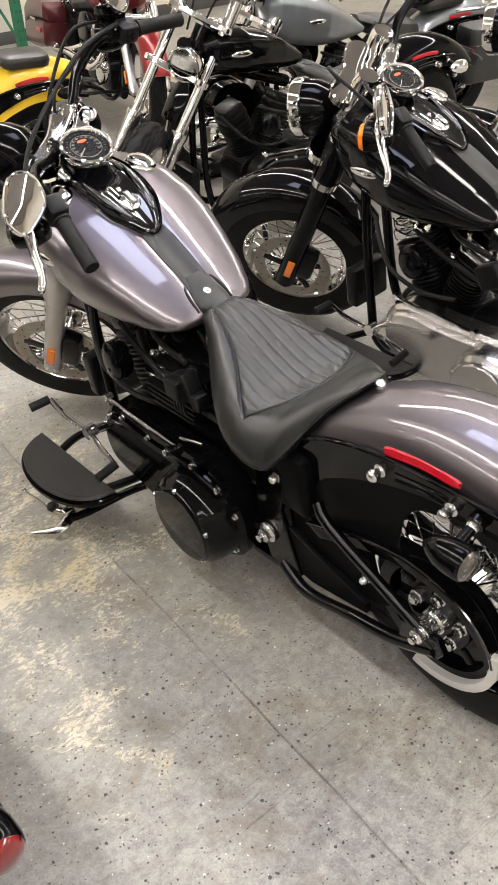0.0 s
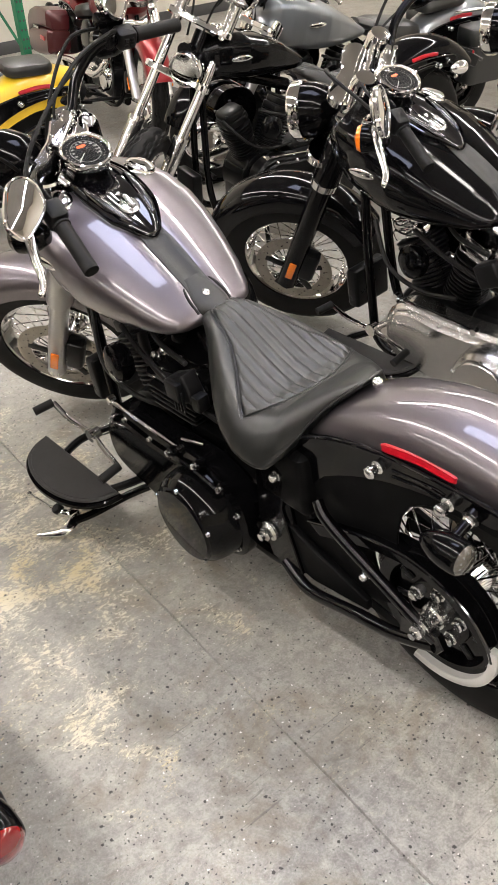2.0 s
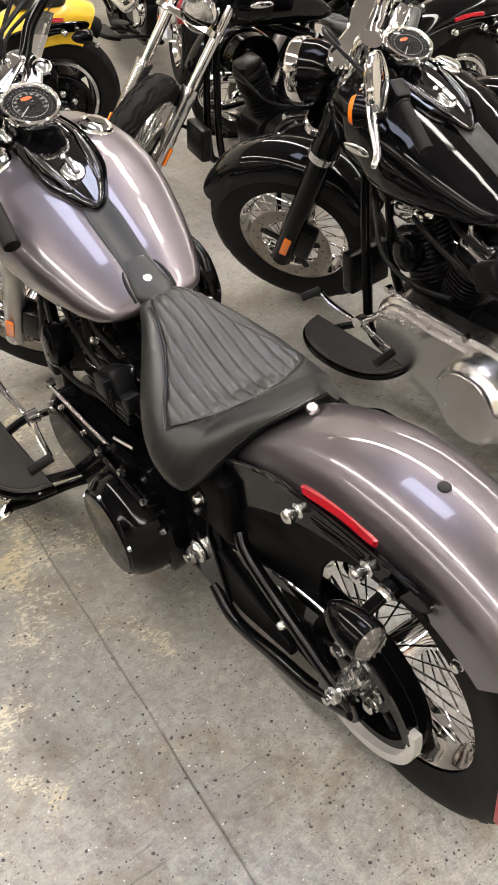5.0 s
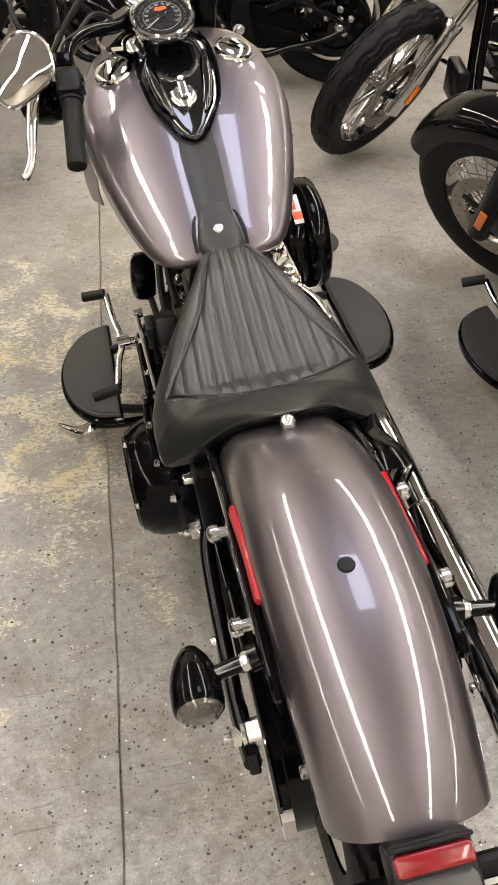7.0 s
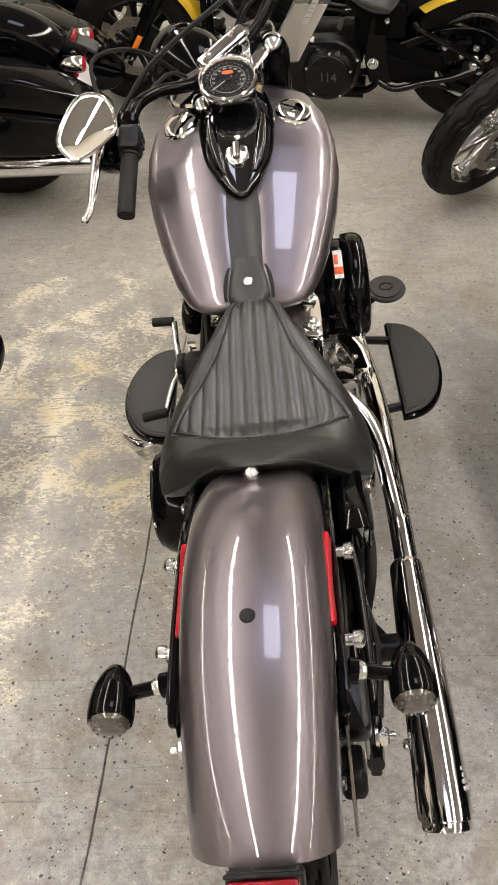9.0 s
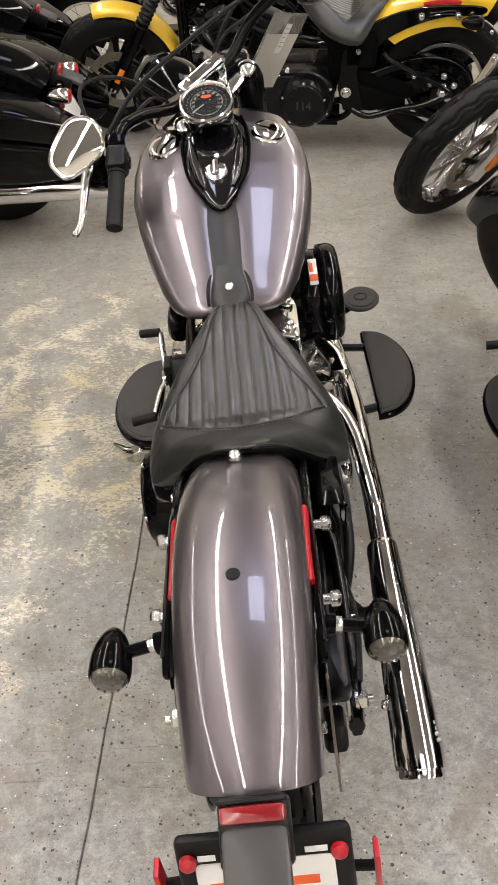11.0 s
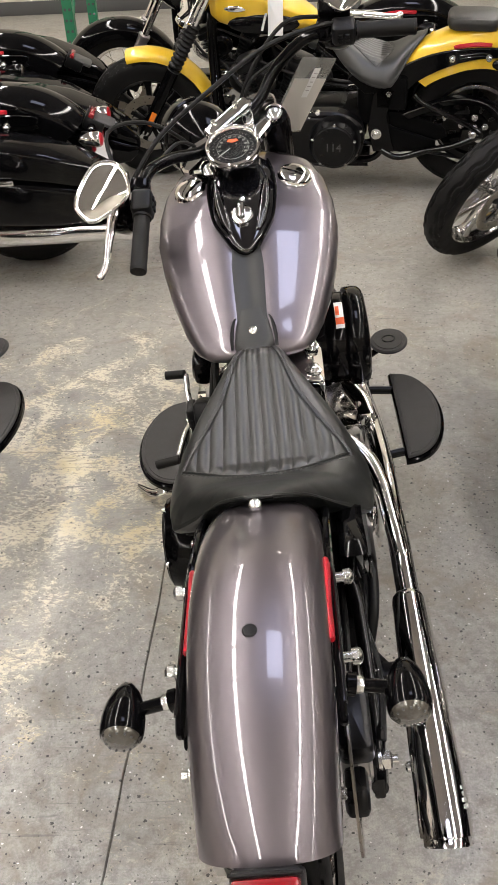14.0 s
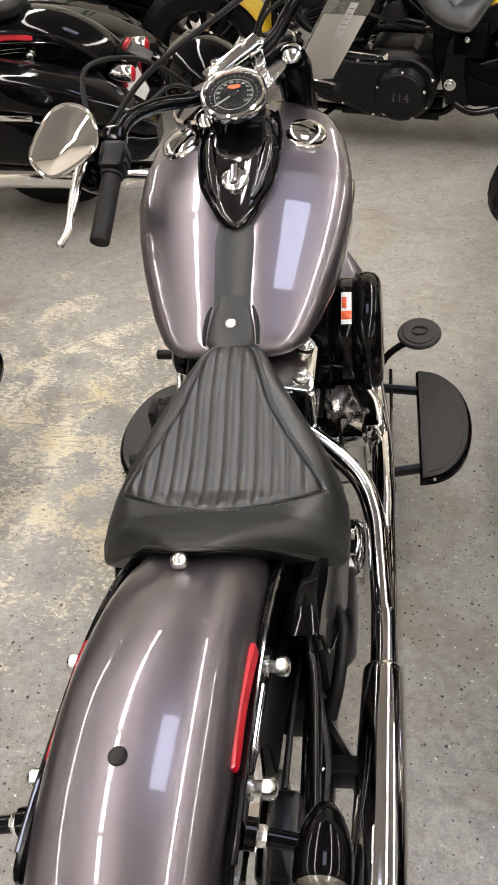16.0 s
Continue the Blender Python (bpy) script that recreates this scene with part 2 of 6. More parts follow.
M_BASE = material("dark_base_strip", (0.06, 0.06, 0.06), 0.6, vary=0.2, scale=4)
M_CEIL = material("ceiling_deck", (0.29, 0.275, 0.268), 0.8, vary=0.12, scale=2)
M_HOUSING = material("white_enamel", (0.75, 0.75, 0.75), 0.4)
M_TUBE = glow("fluorescent_tube", (1.0, 0.93, 0.86), TUBE_POWER)
M_SKYL = glow("skylight_panel", (0.72, 0.76, 1.0), SKY_POWER)
M_FILM = clear("clear_film", (0.6, 0.6, 0.58), 0.12, 0.8, 1.15)
M_GLASS = clear("clear_glass", (0.95, 0.97, 0.97), 0.02, 1.0)
M_MIRROR = material("mirror_glass", (0.9, 0.9, 0.9), 0.01, 1.0)


def concrete():
    m = bpy.data.materials.new("worn_sealed_concrete")
    m.use_nodes = True
    nt = m.node_tree
    N, K = nt.nodes, nt.links
    p = N["Principled BSDF"]
    tc = N.new("ShaderNodeTexCoord")

    def noise(sc, det=6.0, rough=0.6, vec=None, dist=0.0):
        n = N.new("ShaderNodeTexNoise")
        n.inputs["Scale"].default_value, n.inputs["Detail"].default_value, n.inputs["Roughness"].default_value = sc, det, rough
        n.inputs["Distortion"].default_value = dist
        K.new(vec or tc.outputs["Object"], n.inputs["Vector"])
        return n.outputs[0]

    def rng(src, a, b, c=0.0, d=1.0):
        n = N.new("ShaderNodeMapRange")
        for i, v in enumerate((a, b, c, d)):
            n.inputs[i + 1].default_value = v
        K.new(src, n.inputs[0])
        return n.outputs[0]

    def math_(op, a, b=None):
        n = N.new("ShaderNodeMath")
        n.operation = op
        for i, v in enumerate((a, b)):
            if v is None:
                continue
            if isinstance(v, (int, float)):
                n.inputs[i].default_value = v
            else:
                K.new(v, n.inputs[i])
        return n.outputs[0]

    def mix(fac, a, b, op="MIX"):
        n = N.new("ShaderNodeMix")
        n.data_type, n.blend_type = "RGBA", op
        for i, v in ((0, fac), (6, a), (7, b)):
            if isinstance(v, (int, float)):
                n.inputs[i].default_value = v
            elif isinstance(v, tuple):
                n.inputs[i].default_value = (*v, 1)
            else:
                K.new(v, n.inputs[i])
        return n.outputs[2]

    big, mid, fine, grit = noise(1.3, 5), noise(9.0, 10, 0.7, None, 0.5), noise(46.0, 8, 0.74), noise(190.0, 4, 0.7)
    col = mix(rng(big, 0.36, 0.66), (0.31, 0.30, 0.286), (0.43, 0.418, 0.396))
    col = mix(rng(mid, 0.46, 0.62, 0.0, 0.6), col, (0.50, 0.484, 0.45))
    col = mix(rng(noise(19.0, 10, 0.78, None, 0.8), 0.48, 0.60, 0.0, 0.62), col, (0.20, 0.190, 0.174))
    col = mix(rng(fine, 0.50, 0.66, 0.0, 0.62), col, (0.17, 0.163, 0.153))
    col = mix(rng(fine, 0.46, 0.34, 0.0, 0.5), col, (0.58, 0.56, 0.52))
    col = mix(rng(grit, 0.5, 0.72, 0.0, 0.5), col, (0.15, 0.146, 0.138))
    col = mix(rng(grit, 0.46, 0.28, 0.0, 0.45), col, (0.60, 0.585, 0.55))
    # darker tan mixed in more strongly towards larger y, edge broken by noise
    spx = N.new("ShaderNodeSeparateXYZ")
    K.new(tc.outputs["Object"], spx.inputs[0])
    toned = math_("ADD", spx.outputs[1], math_("MULTIPLY", noise(1.6, 5), 1.4))
    col = mix(rng(toned, 0.6, 1.6, 0.0, 0.5), col, (0.26, 0.246, 0.202))
    # brown oil stains and dark scuffs
    col = mix(rng(noise(4.2, 9, 0.7, None, 0.8), 0.50, 0.64, 0.0, 0.55), col, (0.21, 0.170, 0.118))
    col = mix(rng(noise(2.1, 8, 0.66, None, 0.5), 0.55, 0.68, 0.0, 0.5), col, (0.14, 0.136, 0.128))
    # remnants of cream paint: small torn flakes gathered in loose patches
    mp = N.new("ShaderNodeMapping")
    mp.inputs["Location"].default_value = (0.95, -1.12, 0)
    mp.inputs["Scale"].default_value = (1.5, 0.85, 0)
    K.new(tc.outputs["Object"], mp.inputs["Vector"])
    ln = N.new("ShaderNodeVectorMath")
    ln.operation = "LENGTH"
    K.new(mp.outputs[0], ln.inputs[0])
    zone = rng(ln.outputs["Value"], 1.0, 0.25)
    patch = noise(6.5, 5, 0.62, None, 0.6)
    ms = N.new("ShaderNodeMapping")
    ms.inputs["Rotation"].default_value = (0, 0, radians(35))
    ms.inputs["Scale"].default_value = (1.0, 1.7, 1)
    K.new(tc.outputs["Object"], ms.inputs["Vector"])
    flake = noise(58.0, 9, 0.84, ms.outputs[0], 0.5)
    amount = math_("ADD", math_("MULTIPLY", patch, 1.1), math_("MULTIPLY", zone, 0.22))
    paint = rng(math_("ADD", amount, math_("MULTIPLY", flake, 1.7)), 1.605, 1.67)
    film = rng(amount, 0.6, 0.86, 0.0, 0.25)
    cream = mix(rng(noise(2.4), 0.5, 0.62), (0.66, 0.61, 0.48), (0.60, 0.51, 0.30))
    gate = rng(zone, 0.0, 0.2, 0.35, 1.0)
    col = mix(math_("MULTIPLY", film, gate), col, (0.42, 0.38, 0.28))
    col = mix(math_("MULTIPLY", math_("MULTIPLY", paint, gate), 0.95), col, cream)
    # hairline scratches
    for ang, sc in ((23, 85), (71, 110), (128, 95), (4, 60)):
        mm = N.new("ShaderNodeMapping")
        mm.inputs["Rotation"].default_value = (0, 0, radians(ang))
        mm.inputs["Scale"].default_value = (3.5, sc, 1)
        K.new(tc.outputs["Object"], mm.inputs["Vector"])
        col = mix(math_("MULTIPLY", rng(noise(1.0, 2, 0.5, mm.outputs[0], 1.2), 0.68, 0.75, 0.0, 0.6), rng(noise(2.0, 3), 0.46, 0.58)), col, (0.12, 0.117, 0.11))
    # scattered chips of uneven shape, mostly dark, two sizes
    wob = N.new("ShaderNodeTexNoise")
    wob.inputs["Scale"].default_value = 260.0
    K.new(tc.outputs["Object"], wob.inputs["Vector"])
    sc3 = N.new("ShaderNodeVectorMath")
    sc3.operation = "SCALE"
    sc3.inputs["Scale"].default_value = 0.0065
    K.new(wob.outputs["Color"], sc3.inputs[0])
    addv = N.new("ShaderNodeVectorMath")
    K.new(tc.outputs["Object"], addv.inputs[0])
    K.new(sc3.outputs[0], addv.inputs[1])
    dens = math_("MULTIPLY", rng(noise(0.9, 4), 0.36, 0.56, 0.35, 1.0), rng(zone, 0.15, 0.9, 1.0, 0.35))
    for sc_, lo, hi, r0, r1, tone in ((52.0, 0.94, 0.36, 0.06, 0.21, (0.03, 0.029, 0.028)), (95.0, 0.92, 0.4, 0.08, 0.24, (0.05, 0.048, 0.046)), (70.0, 0.97, 0.6, 0.05, 0.16, (0.82, 0.81, 0.79))):
        vo = N.new("ShaderNodeTexVoronoi")
        vo.inputs["Scale"].default_value = sc_
        K.new(addv.outputs[0], vo.inputs["Vector"])
        sp = N.new("ShaderNodeSeparateColor")
        K.new(vo.outputs["Color"], sp.inputs[0])
        spot = math_("LESS_THAN", vo.outputs["Distance"], rng(sp.outputs[0], 0.0, 1.0, r0, r1))
        pick = math_("GREATER_THAN", sp.outputs[1], rng(dens, 0, 1, lo, hi))
        col = mix(math_("MULTIPLY", math_("MULTIPLY", spot, pick), 0.9), col, tone)
    K.new(col, p.inputs["Base Color"])
    K.new(rng(math_("ADD", mid, math_("MULTIPLY", fine, 0.5)), 0.45, 1.05, 0.22, 0.5), p.inputs["Roughness"])
    b = N.new("ShaderNodeBump")
    b.inputs["Strength"].default_value, b.inputs["Distance"].default_value = 0.35, 0.002
    K.new(math_("ADD", fine, math_("MULTIPLY", mid, 0.8)), b.inputs["Height"])
    K.new(b.outputs[0], p.inputs["Normal"])
    return m


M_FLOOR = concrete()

# ---- the room ----
X0, X1, Y0, Y1 = -12.0, 12.0, -10.0, 8.4
ys = np.arange(Y0, Y1 + 0.01, 0.1)
seam = [(-0.385 + 0.06 * (y - 0.3) + 0.003 * math.sin(3.1 * y) + 0.0015 * math.sin(19 * y + 1), y) for y in ys]
V, F = [], []
for i, (sx, y) in enumerate(seam):
    g = 0.0012 + 0.0005 * math.sin(23 * y)
    V += [(X0, y, 0), (sx - g - 0.002, y, 0), (sx - g, y, -0.004), (sx, y, -0.007), (sx + g, y, -0.004), (sx + g + 0.002, y, 0), (X1, y, 0)]
    if i:
        a, b = 7 * (i - 1), 7 * i
        F += [(a + j, a + j + 1, b + j + 1, b + j) for j in range(6)]
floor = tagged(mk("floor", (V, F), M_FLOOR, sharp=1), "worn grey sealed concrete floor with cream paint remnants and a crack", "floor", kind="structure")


def slab(name, c, s, mat, label, category, kind="structure"):
    return tagged(mk(name, rbox(c, s, 0.004), mat), label, category, kind=kind)


slab("wall_north", (0, Y1 + 0.1, CEIL / 2), (X1 - X0 + 0.4, 0.2, CEIL), M_WALL, "plain beige painted warehouse wall", "wall")
slab("wall_south", (0, Y0 - 0.1, CEIL / 2), (X1 - X0 + 0.4, 0.2, CEIL), M_WALL, "plain beige painted warehouse wall", "wall")
slab("wall_west", (X0 - 0.1, (Y0 + Y1) / 2, CEIL / 2), (0.2, Y1 - Y0, CEIL), M_WALL, "plain beige painted warehouse wall", "wall")
slab("wall_east", (X1 + 0.1, (Y0 + Y1) / 2, CEIL / 2), (0.2, Y1 - Y0, CEIL), M_WALL, "plain beige painted warehouse wall", "wall")
slab("baseboard", (0, Y1 - 0.008, 0.06), (X1 - X0, 0.016, 0.12), M_BASE, "dark base strip along the beige wall", "baseboard")
slab("ceiling", (0, (Y0 + Y1) / 2, CEIL + 0.1), (X1 - X0 + 0.4, Y1 - Y0 + 0.4, 0.2), M_CEIL, "grey warehouse ceiling deck", "ceiling")

lamp = tagged(new("ceiling_light"), "white enamel strip light with a glowing fluorescent diffuser", "light", "rows of ceiling lights")
mk("housing", plate([(-0.18, 0.0), (-0.10, 0.06), (0.10, 0.06), (0.18, 0.0)], -0.61, 0.61, "xz", 0.002), M_HOUSING, lamp)
for sx in (-0.072, 0.072):
    mk("diffuser", plate([(sx - 0.066, 0.0), (sx + 0.066, 0.0), (sx + 0.058, -0.02), (sx - 0.058, -0.02)], -0.56, 0.56, "xz", 0.002), M_TUBE, lamp)
for i, rx in enumerate(ROW_X):
    for j in range(14):
        m = pose(rx, Y0 + 1.1 + 1.24 * j, CEIL - 0.075)
        if i + j:
            copy_thing(lamp, m)
        else:
            lamp.matrix_basis = m
sky = tagged(new("skylight"), "bluish rectangular skylight panel set in the ceiling", "skylight", kind="structure")
sky.matrix_basis = pose(0.42, 1.1, CEIL - 0.03)
mk("pane", rbox((0, 0, 0), (1.0, 1.7, 0.01), 0.002), M_SKYL, sky)
mk("frame", cat(rbox((0.53, 0, 0), (0.05, 1.82, 0.05)), rbox((-0.53, 0, 0), (0.05, 1.82, 0.05)), rbox((0, 0.88, 0), (1.01, 0.05, 0.05)), rbox((0, -0.88, 0), (1.01, 0.05, 0.05))), M_HOUSING, sky)


# ---- motorcycles: local y ahead, x right, rear axle at y = 0 ----
def interp(tab, y):
    return [float(np.interp(y, [r[0] for r in tab], [r[i] for r in tab])) for i in range(1, len(tab[0]))]


def tyre(c, R, w, rim, n=160, tread=True):
    prof = []
    for i in range(37):
        a = math.pi * (i / 36)
        x = -math.cos(a) * w / 2
        s = math.sin(a) ** 0.62
        prof.append((x * (0.78 + 0.22 * min(1, s * 1.5)), rim + (R - rim) * s))
    rings = []
    for h, r in prof:
        ring = []
        for j in range(n):
            a, d = 2 * math.pi * j / n, 0.0
            if tread and r > rim + 0.7 * (R - rim):
                wave = 0.005 * math.sin(2 * math.pi * j / 8)
                if abs(abs(h) - 0.19 * w - wave) < 0.0046 or abs(abs(h) - 0.33 * w - wave) < 0.004:
                    d = 0.008
                elif j % 8 in (0, 1) and 0.22 * w < abs(h) < 0.30 * w:
                    d = 0.005
            ring.append((c[0] + h, c[1] + (r - d) * math.cos(a), c[2] + (r - d) * math.sin(a)))
        rings.append(ring)
    return loft(rings, False)


def rim_band(c, r, w):
    return lathe([(-w / 2, r + 0.012), (-w / 2, r + 0.002), (-w / 2 + 0.008, r - 0.004), (-w / 4, r - 0.012), (-w / 8, r - 0.024), (w / 8, r - 0.024), (w / 4, r - 0.012), (w / 2 - 0.008, r - 0.004), (w / 2, r + 0.002), (w / 2, r + 0.012), (w / 4, r + 0.004), (-w / 4, r + 0.004), (-w / 2, r + 0.012)], 48, "x", c, False)


def disc_plate(c, r0, r1, x0, x1, n=48):
    return lathe([(x0, r0), (x0, r1 - 0.001), (x0 + 0.001, r1), (x1 - 0.001, r1), (x1, r1 - 0.001), (x1, r0), (x0, r0)], n, "x", c, False)


def wheel(bike, name, c, R, w, rimr, kind, m, rimmat, discx=None, pulley=False, count=40, tread=True, band=False):
    """A wheel with tyre, rim, hub, spokes and disc; m is the steering turn."""
    T = lambda g: xf(g, m)
    wh = mk(name, T(rim_band(c, rimr, w * 0.72)), rimmat, bike)
    mk("tyre", T(tyre(c, R, w, rimr + 0.004, tread=tread)), M_TYRE, wh)
    mk("hub", T(lathe([(-0.07, 0.022), (-0.07, 0.045), (-0.055, 0.05), (-0.04, 0.03), (0.04, 0.03), (0.055, 0.05), (0.07, 0.045), (0.07, 0.022)], 24, "x", c)), M_CHROME if kind == "laced" else rimmat, wh)
    if kind == "laced":
        a = radians(34)
        g = tube([(0.048, 0, 0.045), (0.012, math.sin(a) * (rimr - 0.02), math.cos(a) * (rimr - 0.02))], 0.0021, 6, 1)
        g2 = tube([(-0.048, 0, 0.045), (-0.012, -math.sin(a) * (rimr - 0.02), math.cos(a) * (rimr - 0.02))], 0.0021, 6, 1)
        first = []
        for i in range(count):
            turn = m @ Matrix.Translation(c) @ Matrix.Rotation(2 * math.pi * i / count, 4, "X")
            if len(first) < 2:
                o = mk("spoke", (g, g2)[i % 2], M_CHROME, wh)
                first.append(o)
                o.matrix_basis = turn
            else:
                again(first[i % 2], wh, turn)
    else:
        ns = 9 if kind == "cast9" else 7
        base = None
        for i in range(ns):
            turn = m @ Matrix.Translation(c) @ Matrix.Rotation(2 * math.pi * i / ns, 4, "X")
            if base is None:
                ring = lambda z, wx, wy: [(x, y, z) for x, y in rrect(wx, wy, min(wx, wy) * 0.5, 3)]
                base = mk("spoke", loft([ring(0.03, 0.03, 0.018), ring(0.09, 0.022, 0.013), ring(rimr - 0.05, 0.019, 0.014), ring(rimr - 0.012, 0.028, 0.026)]), rimmat, wh)
                base.matrix_basis = turn
            else:
                again(base, wh, turn)
    if discx is not None:
        s = 1 if discx > 0 else -1
        d = mk("brake_disc", T(disc_plate(c, 0.102, 0.147, discx - 0.0025, discx + 0.0025)), M_DISC, wh, "drilled steel brake disc")
        mk("disc_carrier", T(cat(*[xf(rbox((discx, 0, 0.07), (0.007, 0.024, 0.085), 0.002), Matrix.Translation(c) @ Matrix.Rotation(2 * math.pi * i / 5 + 0.3, 4, "X")) for i in range(5)])), M_SATIN, wh)
        holes = cat(*[lathe([(0.0028 * s, 0.0), (0.0034 * s, 0.0035)], 6, "x", (discx, c[1] + r * math.cos(a), c[2] + r * math.sin(a)), True) for k in range(30) for r, a in ((0.098 + 0.018 * (k % 3), 2 * math.pi * k / 30),)])
        mk("drill_holes", T(holes), M_SATIN, wh)
    if band:
        arc = [(math.cos(v), math.sin(v)) for v in np.linspace(radians(172), radians(288), 45)]
        mk("pulley_band", T(loft([[(c[0] - x_, c[1] + r_ * cy, c[2] + r_ * cz) for x_, r_ in ((0.112, 0.1385), (0.1285, 0.1385), (0.130, 0.1405), (0.130, 0.1555), (0.1285, 0.1575), (0.112, 0.1575))] for cy, cz in arc])), M_BAND, wh, "pale belt edge on the pulley")
    if pulley:
        for sx in () if band else (-0.0595, 0.0595):
            mk("rim_flange", T(disc_plate(c, 0.180, 0.196, sx - 0.0025, sx + 0.0025, 64)), M_POLISH, wh)
        mk("pulley", T(disc_plate(c, 0.122, 0.150, -0.112, -0.082, 72)), M_GLOSSB, wh, "black belt pulley")
        mk("pulley_web", T(disc_plate(c, 0.05, 0.124, -0.094, -0.088, 64)), M_GLOSSB, wh)
        mk("pulley_hub", T(disc_plate(c, 0.02, 0.074, -0.104, -0.09, 40)), M_GLOSSB, wh)
        mk("hub_cap", T(lathe([(0.10, 0.029), (0.122, 0.028), (0.126, 0.024), (0.15, 0.022)], 28, (-1, 0, 0), c)), M_STEEL, wh)
        for i in range(9):
            v = 2 * math.pi * (i + 0.5) / 9
            mk("pulley_slot", T(xf(rbox((-0.0965, 0, 0.098), (0.006, 0.016, 0.034), 0.003, r=0.008), Matrix.Translation(c) @ Matrix.Rotation(v, 4, "X"))), M_SATIN, wh)
        for i in range(5):
            v = 2 * math.pi * (i + 0.3) / 5
            mk("pulley_bolt", T(bolt((-0.103, c[1] + 0.058 * math.cos(v), c[2] + 0.058 * math.sin(v)), (-1, 0, 0), 0.013, 0.018)), M_STEEL, wh)
    return wh


def fender(c, R, half, a0, a1, drop, n=40, crown=0.035, lip=0.0, kick=None, t=0.004):
    """A mudguard: an arc about c in the y-z plane from a0 to a1 (degrees, 0 ahead, 90 up), with rounded shoulders and sides that drop."""
    rings = []
    for i in range(n + 1):
        u = i / n
        a = radians(a0 + (a1 - a0) * u)
        d = drop(u) if callable(drop) else drop
        h = half(u) if callable(half) else half
        ex = kick(u) if kick else 0.0
        # gently crowned top, tighter shoulders, then upright sides
        k, bend = h / 0.106, math.sin(radians(18.6))
        half_prof = [(0.185 * k * math.sin(v), -0.185 * k * (1 - math.cos(v))) for v in (radians(18.6 * j / 5) for j in range(6))]
        x_, z_ = half_prof[-1]
        r_ = (h - x_) / (1 - bend)
        for j in range(1, 8):
            v = radians(18.6 + 71.4 * j / 7)
            half_prof.append((x_ + r_ * (math.sin(v) - bend), z_ - r_ * (math.cos(radians(18.6)) - math.cos(v)) * crown / 0.035))
        half_prof += [(h, half_prof[-1][1] - max(d + half_prof[-1][1], 0.004) * q) for q in (0.5, 1.0)]
        prof = [(-x, z) for x, z in reversed(half_prof[1:])] + half_prof
        outer = [(x, r) for x, r in prof]
        inner = [(x * (1 - t / h), r - t) for x, r in reversed(prof)]
        inner[0] = (inner[0][0], outer[-1][1])
        inner[-1] = (inner[-1][0], outer[0][1])
        ring = [(c[0] + x, c[1] + (R + ex + r) * math.cos(a), c[2] + (R + ex + r) * math.sin(a)) for x, r in outer + inner]
        rings.append(ring)
    return loft(rings)


TANK = [  # y, half width, crest, lowest
    (0.726, 0.045, 0.736, 0.722), (0.731, 0.088, 0.744, 0.715), (0.742, 0.108, 0.755, 0.707), (0.77, 0.130, 0.774, 0.696), (0.82, 0.154, 0.808, 0.684), (0.90, 0.180, 0.854, 0.672),
    (0.97, 0.197, 0.893, 0.667), (1.04, 0.208, 0.926, 0.668), (1.11, 0.206, 0.951, 0.674), (1.18, 0.194, 0.968, 0.690), (1.25, 0.172, 0.972, 0.715), (1.31, 0.140, 0.962, 0.75), (1.35, 0.095, 0.937, 0.79), (1.37, 0.04, 0.907, 0.83)]


def tank_section():
    """Fall of a tank half from its crest to its widest line, as (share of the half width, drop)."""
    qs = [0.87 * i / 30 for i in range(31)]
    tilt = [float(np.interp(q, (0, 0.15, 0.33, 0.60, 0.87), (0, 1, 5, 13, 25))) for q in qs]
    out = [(0.0, 0.0)]
    for i in range(1, 31):
        out.append((qs[i], out[-1][1] + 0.029 * math.tan(radians((tilt[i] + tilt[i - 1]) / 2))))
    r = 0.13 / (1 - math.sin(radians(25)))
    q0, d0 = out[-1]
    for i in range(1, 11):
        v = radians(25 + 6.5 * i)
        out.append((q0 + r * (math.sin(v) - math.sin(radians(25))), d0 + r * (math.cos(radians(25)) - math.cos(v))))
    return out


SECTION = tank_section()


def tank_top(x, y, tab=TANK, valley=0.011):
    w, zt, zb = interp(tab, y)
    k = min(1.0, 0.55 * (zt - zb) / (SECTION[-1][1] * w))
    drop = float(np.interp(min(abs(x) / w, 1.0), [r[0] for r in SECTION], [r[1] for r in SECTION]))
    return zt - k * w * drop - valley * math.exp(-(x / 0.030) ** 2)


def tank_shape(tab=TANK, valley=0.011):
    rings = []
    ylist = sorted(set([r[0] for r in tab] + list(np.linspace(tab[0][0], tab[-1][0], 44))))
    steps = [r[0] for r in SECTION[::2]]
    for y in ylist:
        w, zt, zb = interp(tab, y)
        right = [(q * w, y, tank_top(q * w, y, tab, valley)) for q in steps]
        zs = right[-1][2]
        low = [(w * math.cos(radians(v)) ** (2 / 3.0), y, zs - (zs - zb) * math.sin(radians(v)) ** (2 / 2.4)) for v in range(9, 90, 9)]
        half_ring = right + low
        rings.append(half_ring + [(0, y, zb)] + [(-x, yy, z) for x, yy, z in reversed(half_ring[1:])])
    return loft(rings)


def on_tank(poly, lift, tab=TANK, valley=0.011, t=0.006):
    """A thin cover lying on the tank: a strip given as rows of (y, x left, x right)."""
    rings = []
    for y, a, b in poly:
        xs = np.linspace(a, b, 9)
        up = [(x, y, tank_top(x, y, tab, valley) + lift * (1 - 0.6 * abs(2 * k / 8 - 1) ** 4)) for k, x in enumerate(xs)]
        dn = [(x, y, tank_top(x, y, tab, valley) - t) for x in reversed(xs)]
        rings.append(up + dn)
    return loft(rings)


